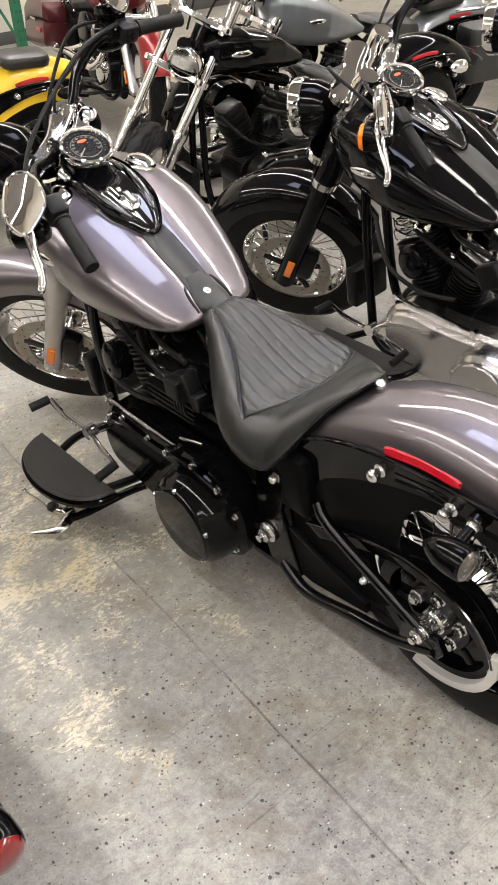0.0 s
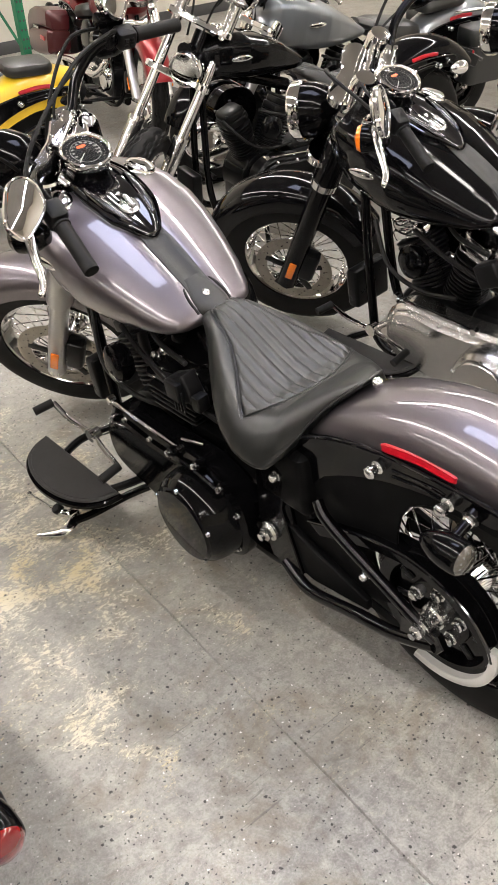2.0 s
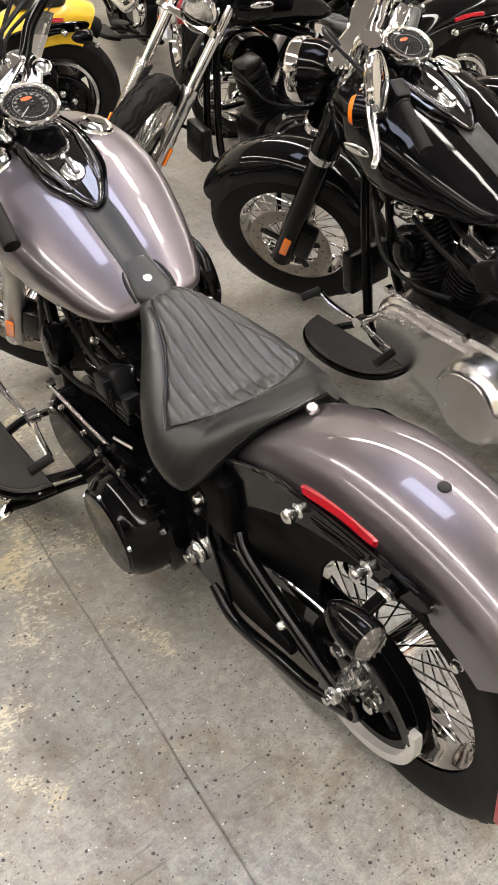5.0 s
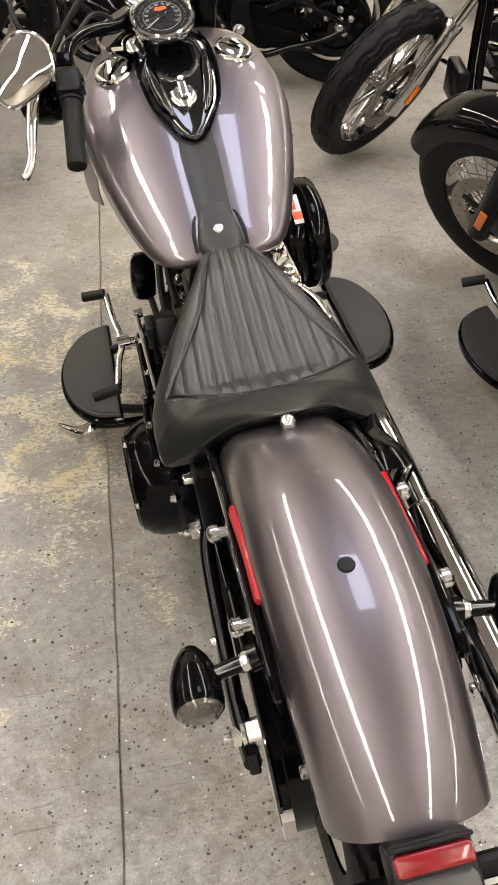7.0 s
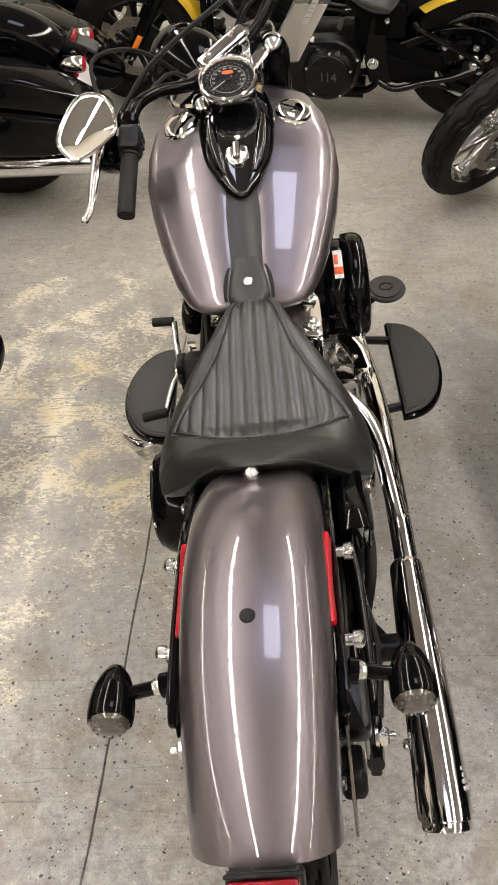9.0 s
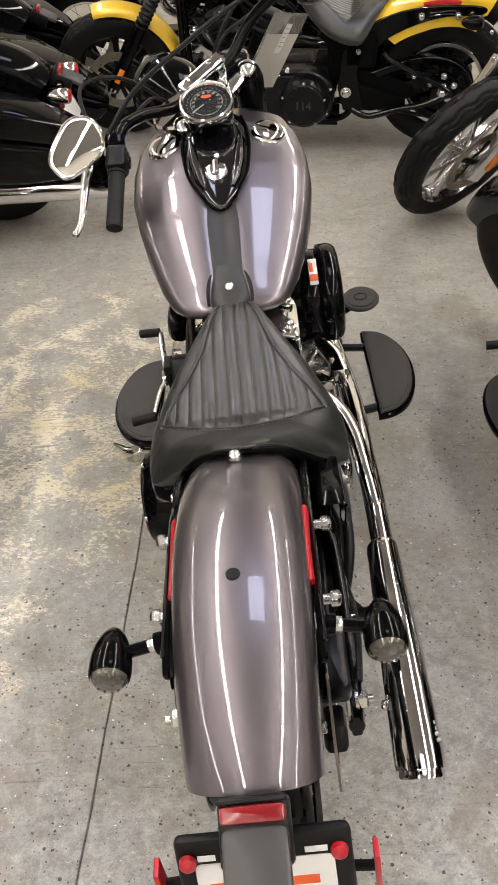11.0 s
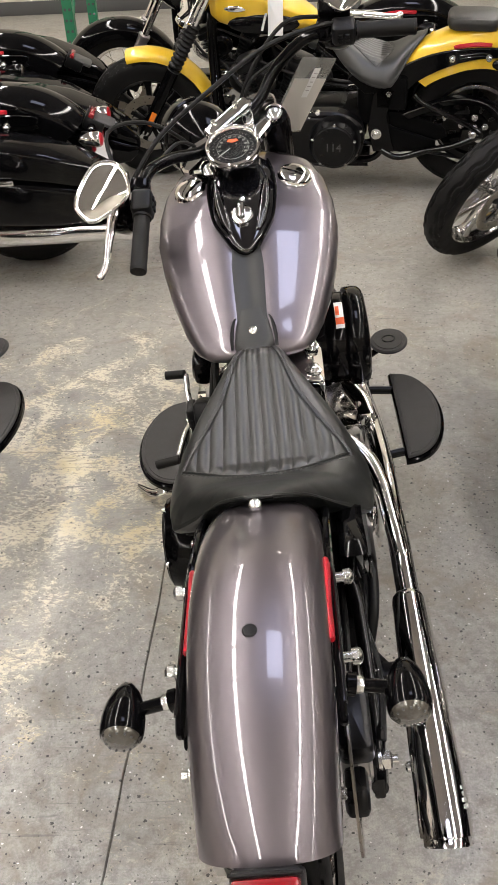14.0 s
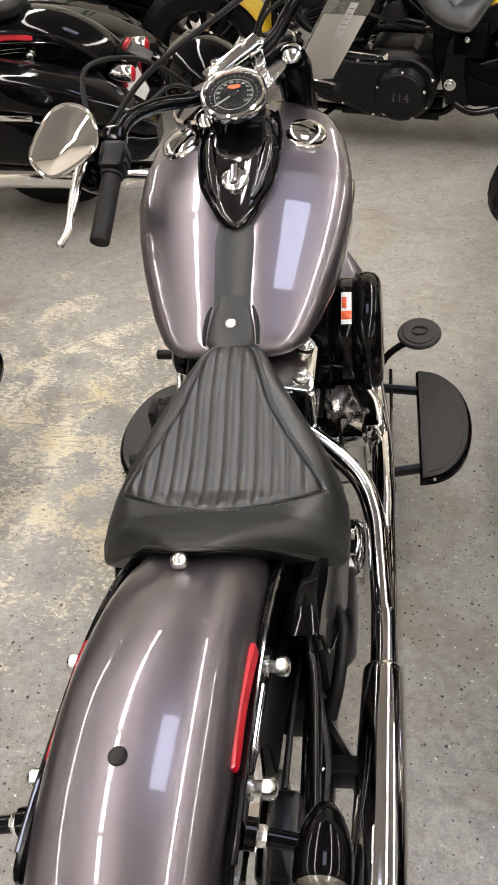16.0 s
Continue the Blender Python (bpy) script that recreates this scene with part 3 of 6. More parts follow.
SEAT = [  # y, half width, top in the middle, drop to the edge, underside
    (0.738, 0.026, 0.742, 0.008, 0.725), (0.73, 0.046, 0.748, 0.012, 0.718), (0.71, 0.057, 0.755, 0.022, 0.705), (0.68, 0.075, 0.755, 0.038, 0.68), (0.64, 0.111, 0.743, 0.077, 0.64), (0.59, 0.15, 0.718, 0.084, 0.6), (0.54, 0.178, 0.694, 0.084, 0.572),
    (0.49, 0.193, 0.674, 0.079, 0.554), (0.45, 0.196, 0.666, 0.079, 0.546), (0.42, 0.195, 0.668, 0.087, 0.545), (0.395, 0.19, 0.674, 0.106, 0.548), (0.375, 0.171, 0.684, 0.098, 0.568), (0.35, 0.134, 0.698, 0.074, 0.606), (0.325, 0.104, 0.713, 0.06, 0.645), (0.295, 0.073, 0.728, 0.036, 0.686), (0.265, 0.043, 0.74, 0.018, 0.716), (0.25, 0.02, 0.744, 0.01, 0.73)]


def seam_x(y):
    """Half width of the pleated panel, narrow at the nose and flared behind."""
    return float(np.interp(y, (0.44, 0.46, 0.48, 0.50, 0.52, 0.545, 0.575, 0.60, 0.64, 0.68, 0.70, 0.715), (0.164, 0.164, 0.158, 0.144, 0.128, 0.108, 0.087, 0.072, 0.057, 0.045, 0.037, 0.026)))


def cross_y(x):
    return 0.406 + 0.064 * (x / 0.16) ** 2


def seat_z(x, y, tab=SEAT):
    w, zt, dr, zb = interp(sorted(tab), y)
    q = min(abs(x) / w, 1)
    return zt - dr * (0.70 * q ** 7 + 0.30 * q ** 2.6) - 0.010 * (1 - q * q) * max(0, 1 - abs(y - 0.45) / 0.15)


def seat_shape(lod=2, tab=SEAT):
    rows, n = [], 361 if lod > 1 else 91
    for y in np.linspace(tab[-1][0], tab[0][0], 170 if lod > 1 else 50):
        w, zt, dr, zb = interp(sorted(tab), y)
        row, edge, pitch = [], seam_x(y), float(np.interp(y, (0.42, 0.47, 0.52, 0.57, 0.63, 0.70), (0.0272, 0.0268, 0.0262, 0.0256, 0.0246, 0.0232)))
        for j in range(n):
            x = w * 0.998 * (-1 + 2 * j / (n - 1))
            z = seat_z(x, y, tab)
            cross = cross_y(x)
            if lod:
                # pleats fan out from the nose and end at the seams
                fade = min(1, max(0, (edge - abs(x)) / 0.012), max(0, (y - cross) / 0.014), max(0, (0.712 - y) / 0.012))
                d = abs((x / pitch) % 1.0 - 0.5)
                z += fade * 0.0056 * (1 - (d / 0.5) ** 2.0)
                if y > cross:
                    z -= 0.003 * math.exp(-((abs(x) - edge) / 0.004) ** 2)
                z -= 0.0025 * math.exp(-((y - cross) / 0.004) ** 2) * (abs(x) < 0.164)
            row.append((x, y, z))
        x0, z0, z1 = row[-1][0], row[-1][2], row[0][2]
        low = [(x0 + 0.004, y, z0 - 0.25 * (z0 - zb)), (x0 + 0.003, y, zb + 0.006), (x0 - 0.008, y, zb), (0, y, zb), (-x0 + 0.008, y, zb), (-x0 - 0.003, y, zb + 0.006), (-x0 - 0.004, y, z1 - 0.25 * (z1 - zb))]
        rows.append(row + low)
    return loft(rows)


def cylinder_unit(bike, base, tilt, mat_fin, mat_top, lod):
    """One finned engine cylinder with its rocker box."""
    m = Matrix.Translation(base) @ Matrix.Rotation(radians(tilt), 4, "X")
    nf = 12 if lod else 8
    cy = mk("cylinder", xf(lathe([(0, 0.052), (0.19, 0.052)], 20, "z"), m), mat_fin, bike)
    first = None
    for i in range(nf):
        k = 1.0 if i < nf * 0.66 else 1.1
        t = m @ Matrix.Translation((0, 0, 0.02 + i * 0.17 / nf)) @ Matrix.Diagonal((k, k, 1, 1))
        if first is None:
            first = mk("fin", rbox((0, 0, 0), (0.135, 0.118, 0.0065), 0.0015, r=0.045), mat_fin, cy)
            first.matrix_basis = t
        else:
            again(first, cy, t)
    mk("rocker_box", xf(cat(rbox((0, 0, 0.205), (0.128, 0.125, 0.035), 0.008, r=0.03), rbox((0, 0, 0.235), (0.118, 0.11, 0.035), 0.012, r=0.03), *[bolt((sx * 0.05, sy * 0.042, 0.252), "z", 0.006, 0.007) for sx in (-1, 1) for sy in (-1, 1)]), m), mat_top, cy, sharp=30)
    for dx in (0.0, 0.035):
        mk("pushrod_tube", xf(tube([(0.075, -0.012 + dx, -0.06), (0.07, -0.012 + dx, 0.19)], 0.009, 8, 1), m), M_CHROME if mat_top is M_CHROME else M_GLOSSB, cy)
    return cy


def signal(parent, c, ahead, mat, lensmat, m, stalk, detail=False):
    """A bullet-shaped turn signal: small end ahead, lens at the other end."""
    T = lambda g: xf(g, m)
    d = 1 if ahead else -1
    body = mk("turn_signal", T(lathe([(-0.050, 0.004), (-0.045, 0.012), (-0.03, 0.0215), (-0.01, 0.0285), (0.01, 0.0315), (0.030, 0.0315), (0.038, 0.030), (0.040, 0.028)], 28, (0, -d, 0), c)), mat, parent)
    mk("signal_lens", T(lathe([(0.034, 0.0285), (0.041, 0.0275), (0.047, 0.022), (0.050, 0.011), (0.051, 0.002)], 28, (0, -d, 0), c)), lensmat, body)
    mk("stalk", T(cat(tube([c, stalk], 0.010, 10, 1), lathe([(0, 0.017), (0.012, 0.017)], 12, Vector(stalk) - Vector(c), Vector(stalk) * 0.85 + Vector(c) * 0.15))), M_GLOSSB, body)
    mk("collar", T(lathe([(0.060, 0.0108), (0.064, 0.0122), (0.070, 0.0122), (0.073, 0.0108)], 8, Vector(stalk) - Vector(c), c)), M_STEEL, body)
    for i in range(12):
        v = 2 * math.pi * i / 12
        mk("led", T(ball((c[0] + 0.0205 * math.cos(v), c[1] - d * 0.0468, c[2] + 0.0205 * math.sin(v)), 0.0022, 8, m=5)), M_PAD, body) if detail else None
    return body


def motorcycle(sp, label, at, heading, lean=-6.1):
    """One motorcycle; sp says how it differs from the plain low cruiser."""
    g = sp.get
    lod = g("lod", 1)
    paint, eng, prim = g("paint", M_GREY), g("engine", M_SATIN), g("primary", M_GLOSSB)
    rocker = g("rocker", eng)
    trim = g("trim", M_CHROME)
    bike = tagged(new("motorcycle"), label, "motorcycle", "motorcycles parked on the floor")
    bike.matrix_basis = pose(*at, 0, 0, heading) @ pose(0, 0, 0, 0, lean, 0)
    I = Matrix.Identity(4)
    # steering: turn about the raked stem
    dy = g("reach", 0.0)
    O = Vector((0, 1.25 + dy, 1.0))
    rake = radians(31)
    U = Vector((0, -math.sin(rake), math.cos(rake)))
    S = Matrix.Translation(O) @ Matrix.Rotation(radians(g("steer", 0)), 4, U) @ Matrix.Translation(-O)
    # stem frame: X across, F ahead, H along the stem
    B = S @ Matrix.Translation(O) @ Matrix(((1, 0, 0, 0), (0, math.cos(rake), -math.sin(rake), 0), (0, math.sin(rake), math.cos(rake), 0), (0, 0, 0, 1)))
    kind, fk, rk = g("wheel", "laced"), g("fkind", None), g("rkind", None)
    rimmat = g("rim", M_CHROME)
    R = g("radius", 0.322)

    # wheels
    cnt = 40 if lod else 20
    wheel(bike, "rear_wheel", (0, 0, R), R, g("rear_w", 0.15), g("rrim", 0.205), rk or kind, I, rimmat, 0.109 if lod > 1 else 0.085, True, cnt, band=lod > 1)
    wheel(bike, "front_wheel", (0, 1.63 + dy, g("fradius", R)), g("fradius", R), g("front_w", 0.125), g("frim", 0.208), fk or kind, S, rimmat, -0.078, False, cnt)
    nut = lambda x, y, z, s, r=0.017: cat(lathe([(0, r * 1.35), (0.006, r * 1.35)], 20, (s, 0, 0), (x, y, z)), lathe([(0.006, r), (0.02, r), (0.024, r * 0.7)], 6, (s, 0, 0), (x, y, z)), lathe([(0.02, r * 0.5), (0.034, r * 0.5)], 10, (s, 0, 0), (x, y, z)))
    for s in (-1, 1):
        mk("axle_nut", nut(s * 0.152, 0, R, s), M_STEEL, bike)

    # frame, swingarm, boxes
    tubes = []
    for s in (-1, 1):
        tubes.append(tube([(s * 0.03, 1.27, 0.84), (s * 0.045, 1.275, 0.62), (s * 0.06, 1.26, 0.3), (s * 0.09, 1.2, 0.17), (s * 0.1, 1.0, 0.15), (s * 0.1, 0.6, 0.15), (s * 0.11, 0.45, 0.19), (s * 0.12, 0.41, 0.35), (s * 0.115, 0.45, 0.52)], 0.016, 10))
        tubes.append(tube([(s * 0.115, 0.45, 0.52), (s * 0.07, 0.60, 0.57), (s * 0.03, 0.76, 0.68)], 0.015, 10))
        tubes.append(plate([(0.37, 0.22), (0.47, 0.22), (0.50, 0.33), (0.48, 0.50), (0.43, 0.55), (0.38, 0.52), (0.41, 0.40)], s * 0.125, s * 0.145))
    tubes.append(tube([(0, 1.26, 0.92), (0, 1.1, 0.80), (0, 0.8, 0.69)], 0.028, 10))
    tubes.append(tube([(0, 1.33, 0.80), (0, 1.23, 0.98)], 0.036, 14, 1))
    mk("frame", cat(*tubes), M_GLOSSB, bike)
    for s in (-1, 1):
        arm = mk("swingarm", cat(
            tube([(s * 0.14, 0.285, 0.50), (s * 0.15, 0.24, 0.465), (s * 0.155, 0.05, 0.375), (s * 0.15, -0.03, 0.325)], 0.013, 10),
            tube([(s * 0.14, 0.43, 0.225), (s * 0.15, 0.345, 0.195), (s * 0.155, 0.20, 0.236), (s * 0.155, 0.075, 0.265), (s * 0.15, -0.03, 0.31)], 0.015, 10),
            plate([(0.05, 0.345), (-0.04, 0.35), (-0.055, 0.32), (-0.04, 0.295), (0.06, 0.28)], s * 0.14, s * 0.158)), M_BAR, bike)
        mk("swingarm_web", plate([(0.44, 0.38), (0.38, 0.34), (0.17, 0.275), (0.17, 0.245), (0.34, 0.215), (0.44, 0.235)], s * 0.118, s * 0.136), M_DULL, arm)
        mk("pivot_bolt", nut(s * 0.148, 0.458, 0.312, s, 0.019), M_STEEL, arm)
        mk("adjuster_bolt", bolt((s * 0.155, 0.137, 0.40), (s, 0, 0), 0.009, 0.02), M_STEEL, arm)
        mk("frame_bolt", bolt((s * 0.142, 0.405, 0.505), (s, 0, 0), 0.010, 0.02), M_STEEL, arm)
    mk("oil_tank", cat(rbox((0, 0.46, 0.44), (0.23, 0.20, 0.2), 0.03, r=0.05), rbox((0, 0.60, 0.34), (0.2, 0.18, 0.16), 0.03)), M_DULL, bike)
    mk("side_cover", cat(plate([(0.36, 0.52), (0.52, 0.50), (0.60, 0.57), (0.52, 0.63), (0.36, 0.62)], -0.135, 0.135)), M_DULL, bike)
    crest = [(0.34, 0.40), (0.235, 0.440), (0.15, 0.466), (0.045, 0.478), (-0.045, 0.457), (-0.10, 0.420), (-0.135, 0.37), (-0.145, 0.335)]
    top_edge = [tuple(v.yz) for v in spline([(0, *c_) for c_ in crest], 4)]
    mk("belt_guard", plate(top_edge + [(y * 0.9, z - 0.026) for y, z in reversed(top_edge)], -0.13, -0.074, bev=0.004), M_GLOSSB, bike)
    mk("guard_edge", tube([(-0.128, y, z) for y, z in top_edge], 0.004, 8, 1), M_PIANO, bike)
    for s in (-1, 1) if g("panels", True) else ():
        mk("inner_panel", plate([(0.44, 0.54), (0.30, 0.63), (0.12, 0.668), (0.0, 0.675), (-0.12, 0.672), (-0.155, 0.660), (-0.16, 0.648), (-0.13, 0.640), (-0.08, 0.642), (-0.02, 0.636), (0.02, 0.622), (0.056, 0.596), (0.078, 0.56), (0.088, 0.515), (0.095, 0.46), (0.20, 0.44), (0.32, 0.40), (0.44, 0.36)], s * 0.1065, s * 0.1115), M_DULL, bike)
    mk("drive_belt", cat(tube([(-0.095, 0.62, 0.37), (-0.095, 0.02, R + 0.08)], 0.010, 4, 1), tube([(-0.095, 0.62, 0.26), (-0.095, 0.0, R - 0.152)], 0.010, 4, 1)), M_RUBBER, bike)
    for s in (-1, 1):
        mk("shock", tube([(s * 0.06, 0.95, 0.13), (s * 0.06, 0.5, 0.13)], 0.026, 12, 1), M_SATIN, bike)

    mk("chain_plate", plate([(0.46, 0.42), (0.30, 0.40), (0.14, 0.34), (0.12, 0.29), (0.22, 0.25), (0.46, 0.24)], -0.108, -0.118), M_DULL, bike)
    mk("battery_box", cat(rbox((0.0, 0.40, 0.50), (0.29, 0.16, 0.16), 0.02), plate([(0.50, 0.34), (0.50, 0.52), (0.42, 0.57), (0.28, 0.52), (0.30, 0.36)], 0.135, 0.165, bev=0.006)), M_DULL, bike)
    gbx = mk("gearbox_cover", lathe([(0, 0.062), (0.03, 0.06), (0.045, 0.05), (0.05, 0.03), (0.051, 0.001)], 32, (1, 0, 0), (0.11, 0.60, 0.37)), M_CHROME if lod else eng, bike)
    mk("cover_bolt", cat(bolt((0.152, 0.60, 0.415), (1, 0, 0), 0.007, 0.01)), M_STEEL, gbx)
    mk("muffler_bracket", cat(tube([(0.14, 0.30, 0.30), (0.19, 0.20, 0.325), (0.235, 0.12, 0.345)], 0.014, 8), rbox((0.2, 0.16, 0.36), (0.09, 0.035, 0.045), 0.008), tube([(0.15, 0.25, 0.42), (0.17, 0.14, 0.40), (0.16, 0.02, 0.37)], 0.010, 8)), M_SATIN, bike)
    cal = mk("rear_caliper", cat(rbox((0.118, 0.02, 0.425), (0.058, 0.12, 0.07), 0.014, Matrix.Rotation(radians(12), 3, "X")), rbox((0.112, -0.085, 0.395), (0.04, 0.09, 0.05), 0.012, Matrix.Rotation(radians(-32), 3, "X"))), M_SATIN, bike)
    mk("caliper_line", tube([(0.12, 0.08, 0.45), (0.125, 0.22, 0.47), (0.12, 0.36, 0.42)], 0.005, 8), M_RUBBER, cal)
    mk("axle_spacer", lathe([(0.09, 0.030), (0.118, 0.030), (0.120, 0.022), (0.135, 0.022), (0.137, 0.034), (0.142, 0.034)], 24, (1, 0, 0), (0, 0, R)), M_ALU, bike)
    if lod:
        ap = mk("seat_apron", plate([(0.47, 0.40), (0.50, 0.50), (0.46, 0.60), (0.33, 0.60), (0.24, 0.645), (0.19, 0.64), (0.255, 0.52), (0.36, 0.43)], 0.128, 0.176, bev=0.012), M_GLOSSB, bike)
        mk("apron_edge", tube([(0.178, 0.20, 0.625), (0.178, 0.26, 0.515), (0.178, 0.365, 0.425)], 0.003, 6), M_GLOSSB, ap)
        mk("gearbox_side", cat(rbox((0.135, 0.53, 0.33), (0.13, 0.24, 0.17), 0.03), rbox((0.12, 0.36, 0.30), (0.10, 0.16, 0.12), 0.02)), M_SATIN, bike)
        gd = mk("clutch_end_cover", lathe([(0, 0.070), (0.012, 0.070), (0.02, 0.062), (0.026, 0.045), (0.029, 0.001)], 36, (1, 0, 0.12), (0.196, 0.60, 0.35)), M_CHROME, bike)
        for i in range(6):
            v = 2 * math.pi * i / 6
            mk("cover_screw", bolt((0.207, 0.60 + 0.060 * math.cos(v), 0.35 + 0.060 * math.sin(v)), (1, 0, 0.12), 0.006, 0.008), M_STEEL, gd)
        mk("breather_hose", tube([(0.17, 0.44, 0.40), (0.185, 0.38, 0.41), (0.18, 0.31, 0.38), (0.165, 0.27, 0.33)], 0.011, 10), M_RUBBER, bike)

    # engine
    case = mk("crankcase", cat(lathe([(-0.09, 0.11), (-0.085, 0.125), (0.085, 0.125), (0.09, 0.11)], 36, "x", (0, 0.98, 0.31)), rbox((0, 0.98, 0.28), (0.17, 0.24, 0.2), 0.02), rbox((0.01, 0.72, 0.32), (0.2, 0.22, 0.22), 0.03)), eng, bike)
    mk("cam_cover", cat(lathe([(0, 0.1), (0.03, 0.098), (0.045, 0.085), (0.05, 0.05), (0.05, 0.001)], 32, (1, 0, 0), (0.088, 0.98, 0.32)), *[bolt((0.13, 0.98 + 0.08 * math.cos(v), 0.32 + 0.08 * math.sin(v)), (1, 0, 0), 0.006, 0.006) for v in np.arange(0, 6.2, 1.05)]), prim, case)
    cylinder_unit(bike, (0.0, 1.02, 0.40), -22.5, eng, rocker, lod)
    cylinder_unit(bike, (0.0, 0.92, 0.40), 22.5, eng, rocker, lod)
    # primary: long outer cover with the round clutch housing behind
    outline = smooth2([(1.09, 0.32), (1.06, 0.40), (0.98, 0.435), (0.86, 0.425), (0.76, 0.425), (0.64, 0.425), (0.54, 0.375), (0.515, 0.29), (0.54, 0.20), (0.63, 0.15), (0.78, 0.155), (0.9, 0.19), (1.02, 0.215), (1.075, 0.25)], 4)
    pr = mk("primary_cover", cat(plate(outline, -0.10, -0.185, bev=0.012), plate(inset(outline, 0.02), -0.185, -0.20, bev=0.008)), prim, bike)
    mk("clutch_cover", cat(lathe([(0, 0.128), (0.04, 0.123), (0.06, 0.116), (0.07, 0.107), (0.076, 0.105), (0.078, 0.099), (0.082, 0.096), (0.085, 0.06), (0.086, 0.001)], 48, (-1, 0, 0), (-0.185, 0.655, 0.29))), g("derby", prim), pr)
    for k in range(5):
        v = 2 * math.pi * k / 5 + 0.35
        mk("cover_bolt", bolt((-0.258, 0.655 + 0.106 * math.cos(v), 0.29 + 0.106 * math.sin(v)), (-1, 0, 0), 0.006, 0.007), M_STEEL, pr)
    if g("badge"):
        letters("cover_numerals", g("badge"), 0.055, Matrix.Translation((-0.272, 0.655, 0.29)) @ Matrix(((0, 0, -1, 0), (-1, 0, 0, 0), (0, 1, 0, 0), (0, 0, 0, 1))), M_PAD, pr, 0.001)
    for y, z in ((1.05, 0.38), (0.97, 0.415), (0.86, 0.405), (0.78, 0.40), (0.53, 0.34), (0.55, 0.22), (0.78, 0.172), (0.92, 0.212), (1.05, 0.245)):
        mk("cover_bolt", bolt((-0.183, y, z), (-1, 0, 0), 0.007, 0.012), M_STEEL if prim is not M_ALU else M_CHROME, pr)
    mk("shift_rod", cat(tube([(-0.185, 1.03, 0.45), (-0.175, 0.74, 0.425)], 0.0055, 8, 1), lathe([(0, 0.011), (0.02, 0.011)], 8, (-1, 0, 0), (-0.17, 1.03, 0.45)), lathe([(0, 0.011), (0.02, 0.011)], 8, (-1, 0, 0), (-0.165, 0.74, 0.425))), M_CHROME, bike)
    mk("regulator", rbox((0, 1.335, 0.33), (0.16, 0.05, 0.14), 0.012), M_SATIN, bike)
    mk("ignition_module", rbox((-0.130, 0.72, 0.595), (0.045, 0.078, 0.072), 0.008, Matrix.Rotation(radians(-25), 3, "X")), M_PLASTIC, bike)
    mk("horn", cat(lathe([(-0.03, 0.02), (-0.028, 0.042), (-0.01, 0.052), (0.012, 0.05), (0.02, 0.04), (0.024, 0.02)], 24, (-1, 0.1, 0.1), (-0.155, 0.985, 0.57))), M_GLOSSB, bike)
    for pts in ([(-0.1, 1.02, 0.64), (-0.12, 0.9, 0.60), (-0.125, 0.72, 0.55), (-0.12, 0.6, 0.53)], [(-0.08, 1.2, 0.62), (-0.14, 1.1, 0.52), (-0.14, 0.98, 0.47), (-0.12, 0.85, 0.47)], [(-0.06, 0.95, 0.70), (-0.1, 0.86, 0.66), (-0.1, 0.75, 0.63)], [(0.08, 1.2, 0.6), (0.13, 1.1, 0.5), (0.12, 0.9, 0.45)]):
        mk("hose", tube(pts, 0.0075, 8), M_RUBBER, bike)

    if lod > 1:
        tm = Matrix.Rotation(radians(12), 3, "Y")
        br_ = mk("top_mount", cat(rbox((0.096, 0.775, 0.664), (0.086, 0.15, 0.012), 0.004, tm, r=0.014), rbox((0.132, 0.775, 0.615), (0.012, 0.15, 0.075), 0.004), rbox((0.075, 0.70, 0.64), (0.05, 0.05, 0.02), 0.006)), M_CHROME, bike, "bright chrome engine mount")
        for by in (0.835, 0.735):
            mk("mount_bolt", lathe([(0, 0.018), (0.004, 0.018), (0.005, 0.011), (0.013, 0.011), (0.015, 0.008)], 20, (0.2, 0, 0.98), (0.116, by, 0.668)), M_STEEL, br_)
        tc_ = mk("timing_cover", cat(rbox((0.160, 1.01, 0.315), (0.10, 0.20, 0.14), 0.022), lathe([(0, 0.070), (0.012, 0.068), (0.018, 0.058), (0.020, 0.001)], 36, (1, 0, 0.15), (0.205, 1.01, 0.315)), rbox((0.185, 0.94, 0.372), (0.06, 0.07, 0.035), 0.01)), M_POLISH, bike, "polished metal timing cover")
        for v in (0.6, 1.6, 2.7, 3.9, 5.2):
            mk("cover_screw", bolt((0.221, 1.01 + 0.055 * math.cos(v), 0.318 + 0.055 * math.sin(v)), (1, 0, 0.15), 0.006, 0.007), M_STEEL, tc_)
        mk("brake_rod", tube([(0.262, 1.36, 0.235), (0.262, 1.10, 0.20)], 0.005, 8, 1), M_CHROME, bike)
        # left side of the engine: cover bolts, thick breather hose, ribbed covers
        for bx, by, bz in ((-0.08, 0.867, 0.612), (-0.08, 0.791, 0.615), (-0.092, 0.74, 0.598), (-0.095, 0.89, 0.595)):
            mk("rocker_bolt", lathe([(-0.02, 0.012), (0, 0.012), (0.001, 0.009), (0.012, 0.009), (0.014, 0.006)], 12, (-0.7, 0, 0.7), (bx, by, bz)), M_STEEL, bike)
        rot_ = Matrix.Rotation(radians(-14), 3, "Y")
        rc = mk("rocker_cover", rbox((-0.045, 0.80, 0.585), (0.13, 0.22, 0.045), 0.012, rot_, r=0.03), M_GLOSSB, bike)
        mk("upper_cover", rbox((-0.03, 0.80, 0.62), (0.10, 0.19, 0.036), 0.012, rot_, r=0.03), M_GLOSSB, rc)
        mk("lower_cover", rbox((-0.085, 0.80, 0.55), (0.07, 0.24, 0.03), 0.01), M_GLOSSB, rc)
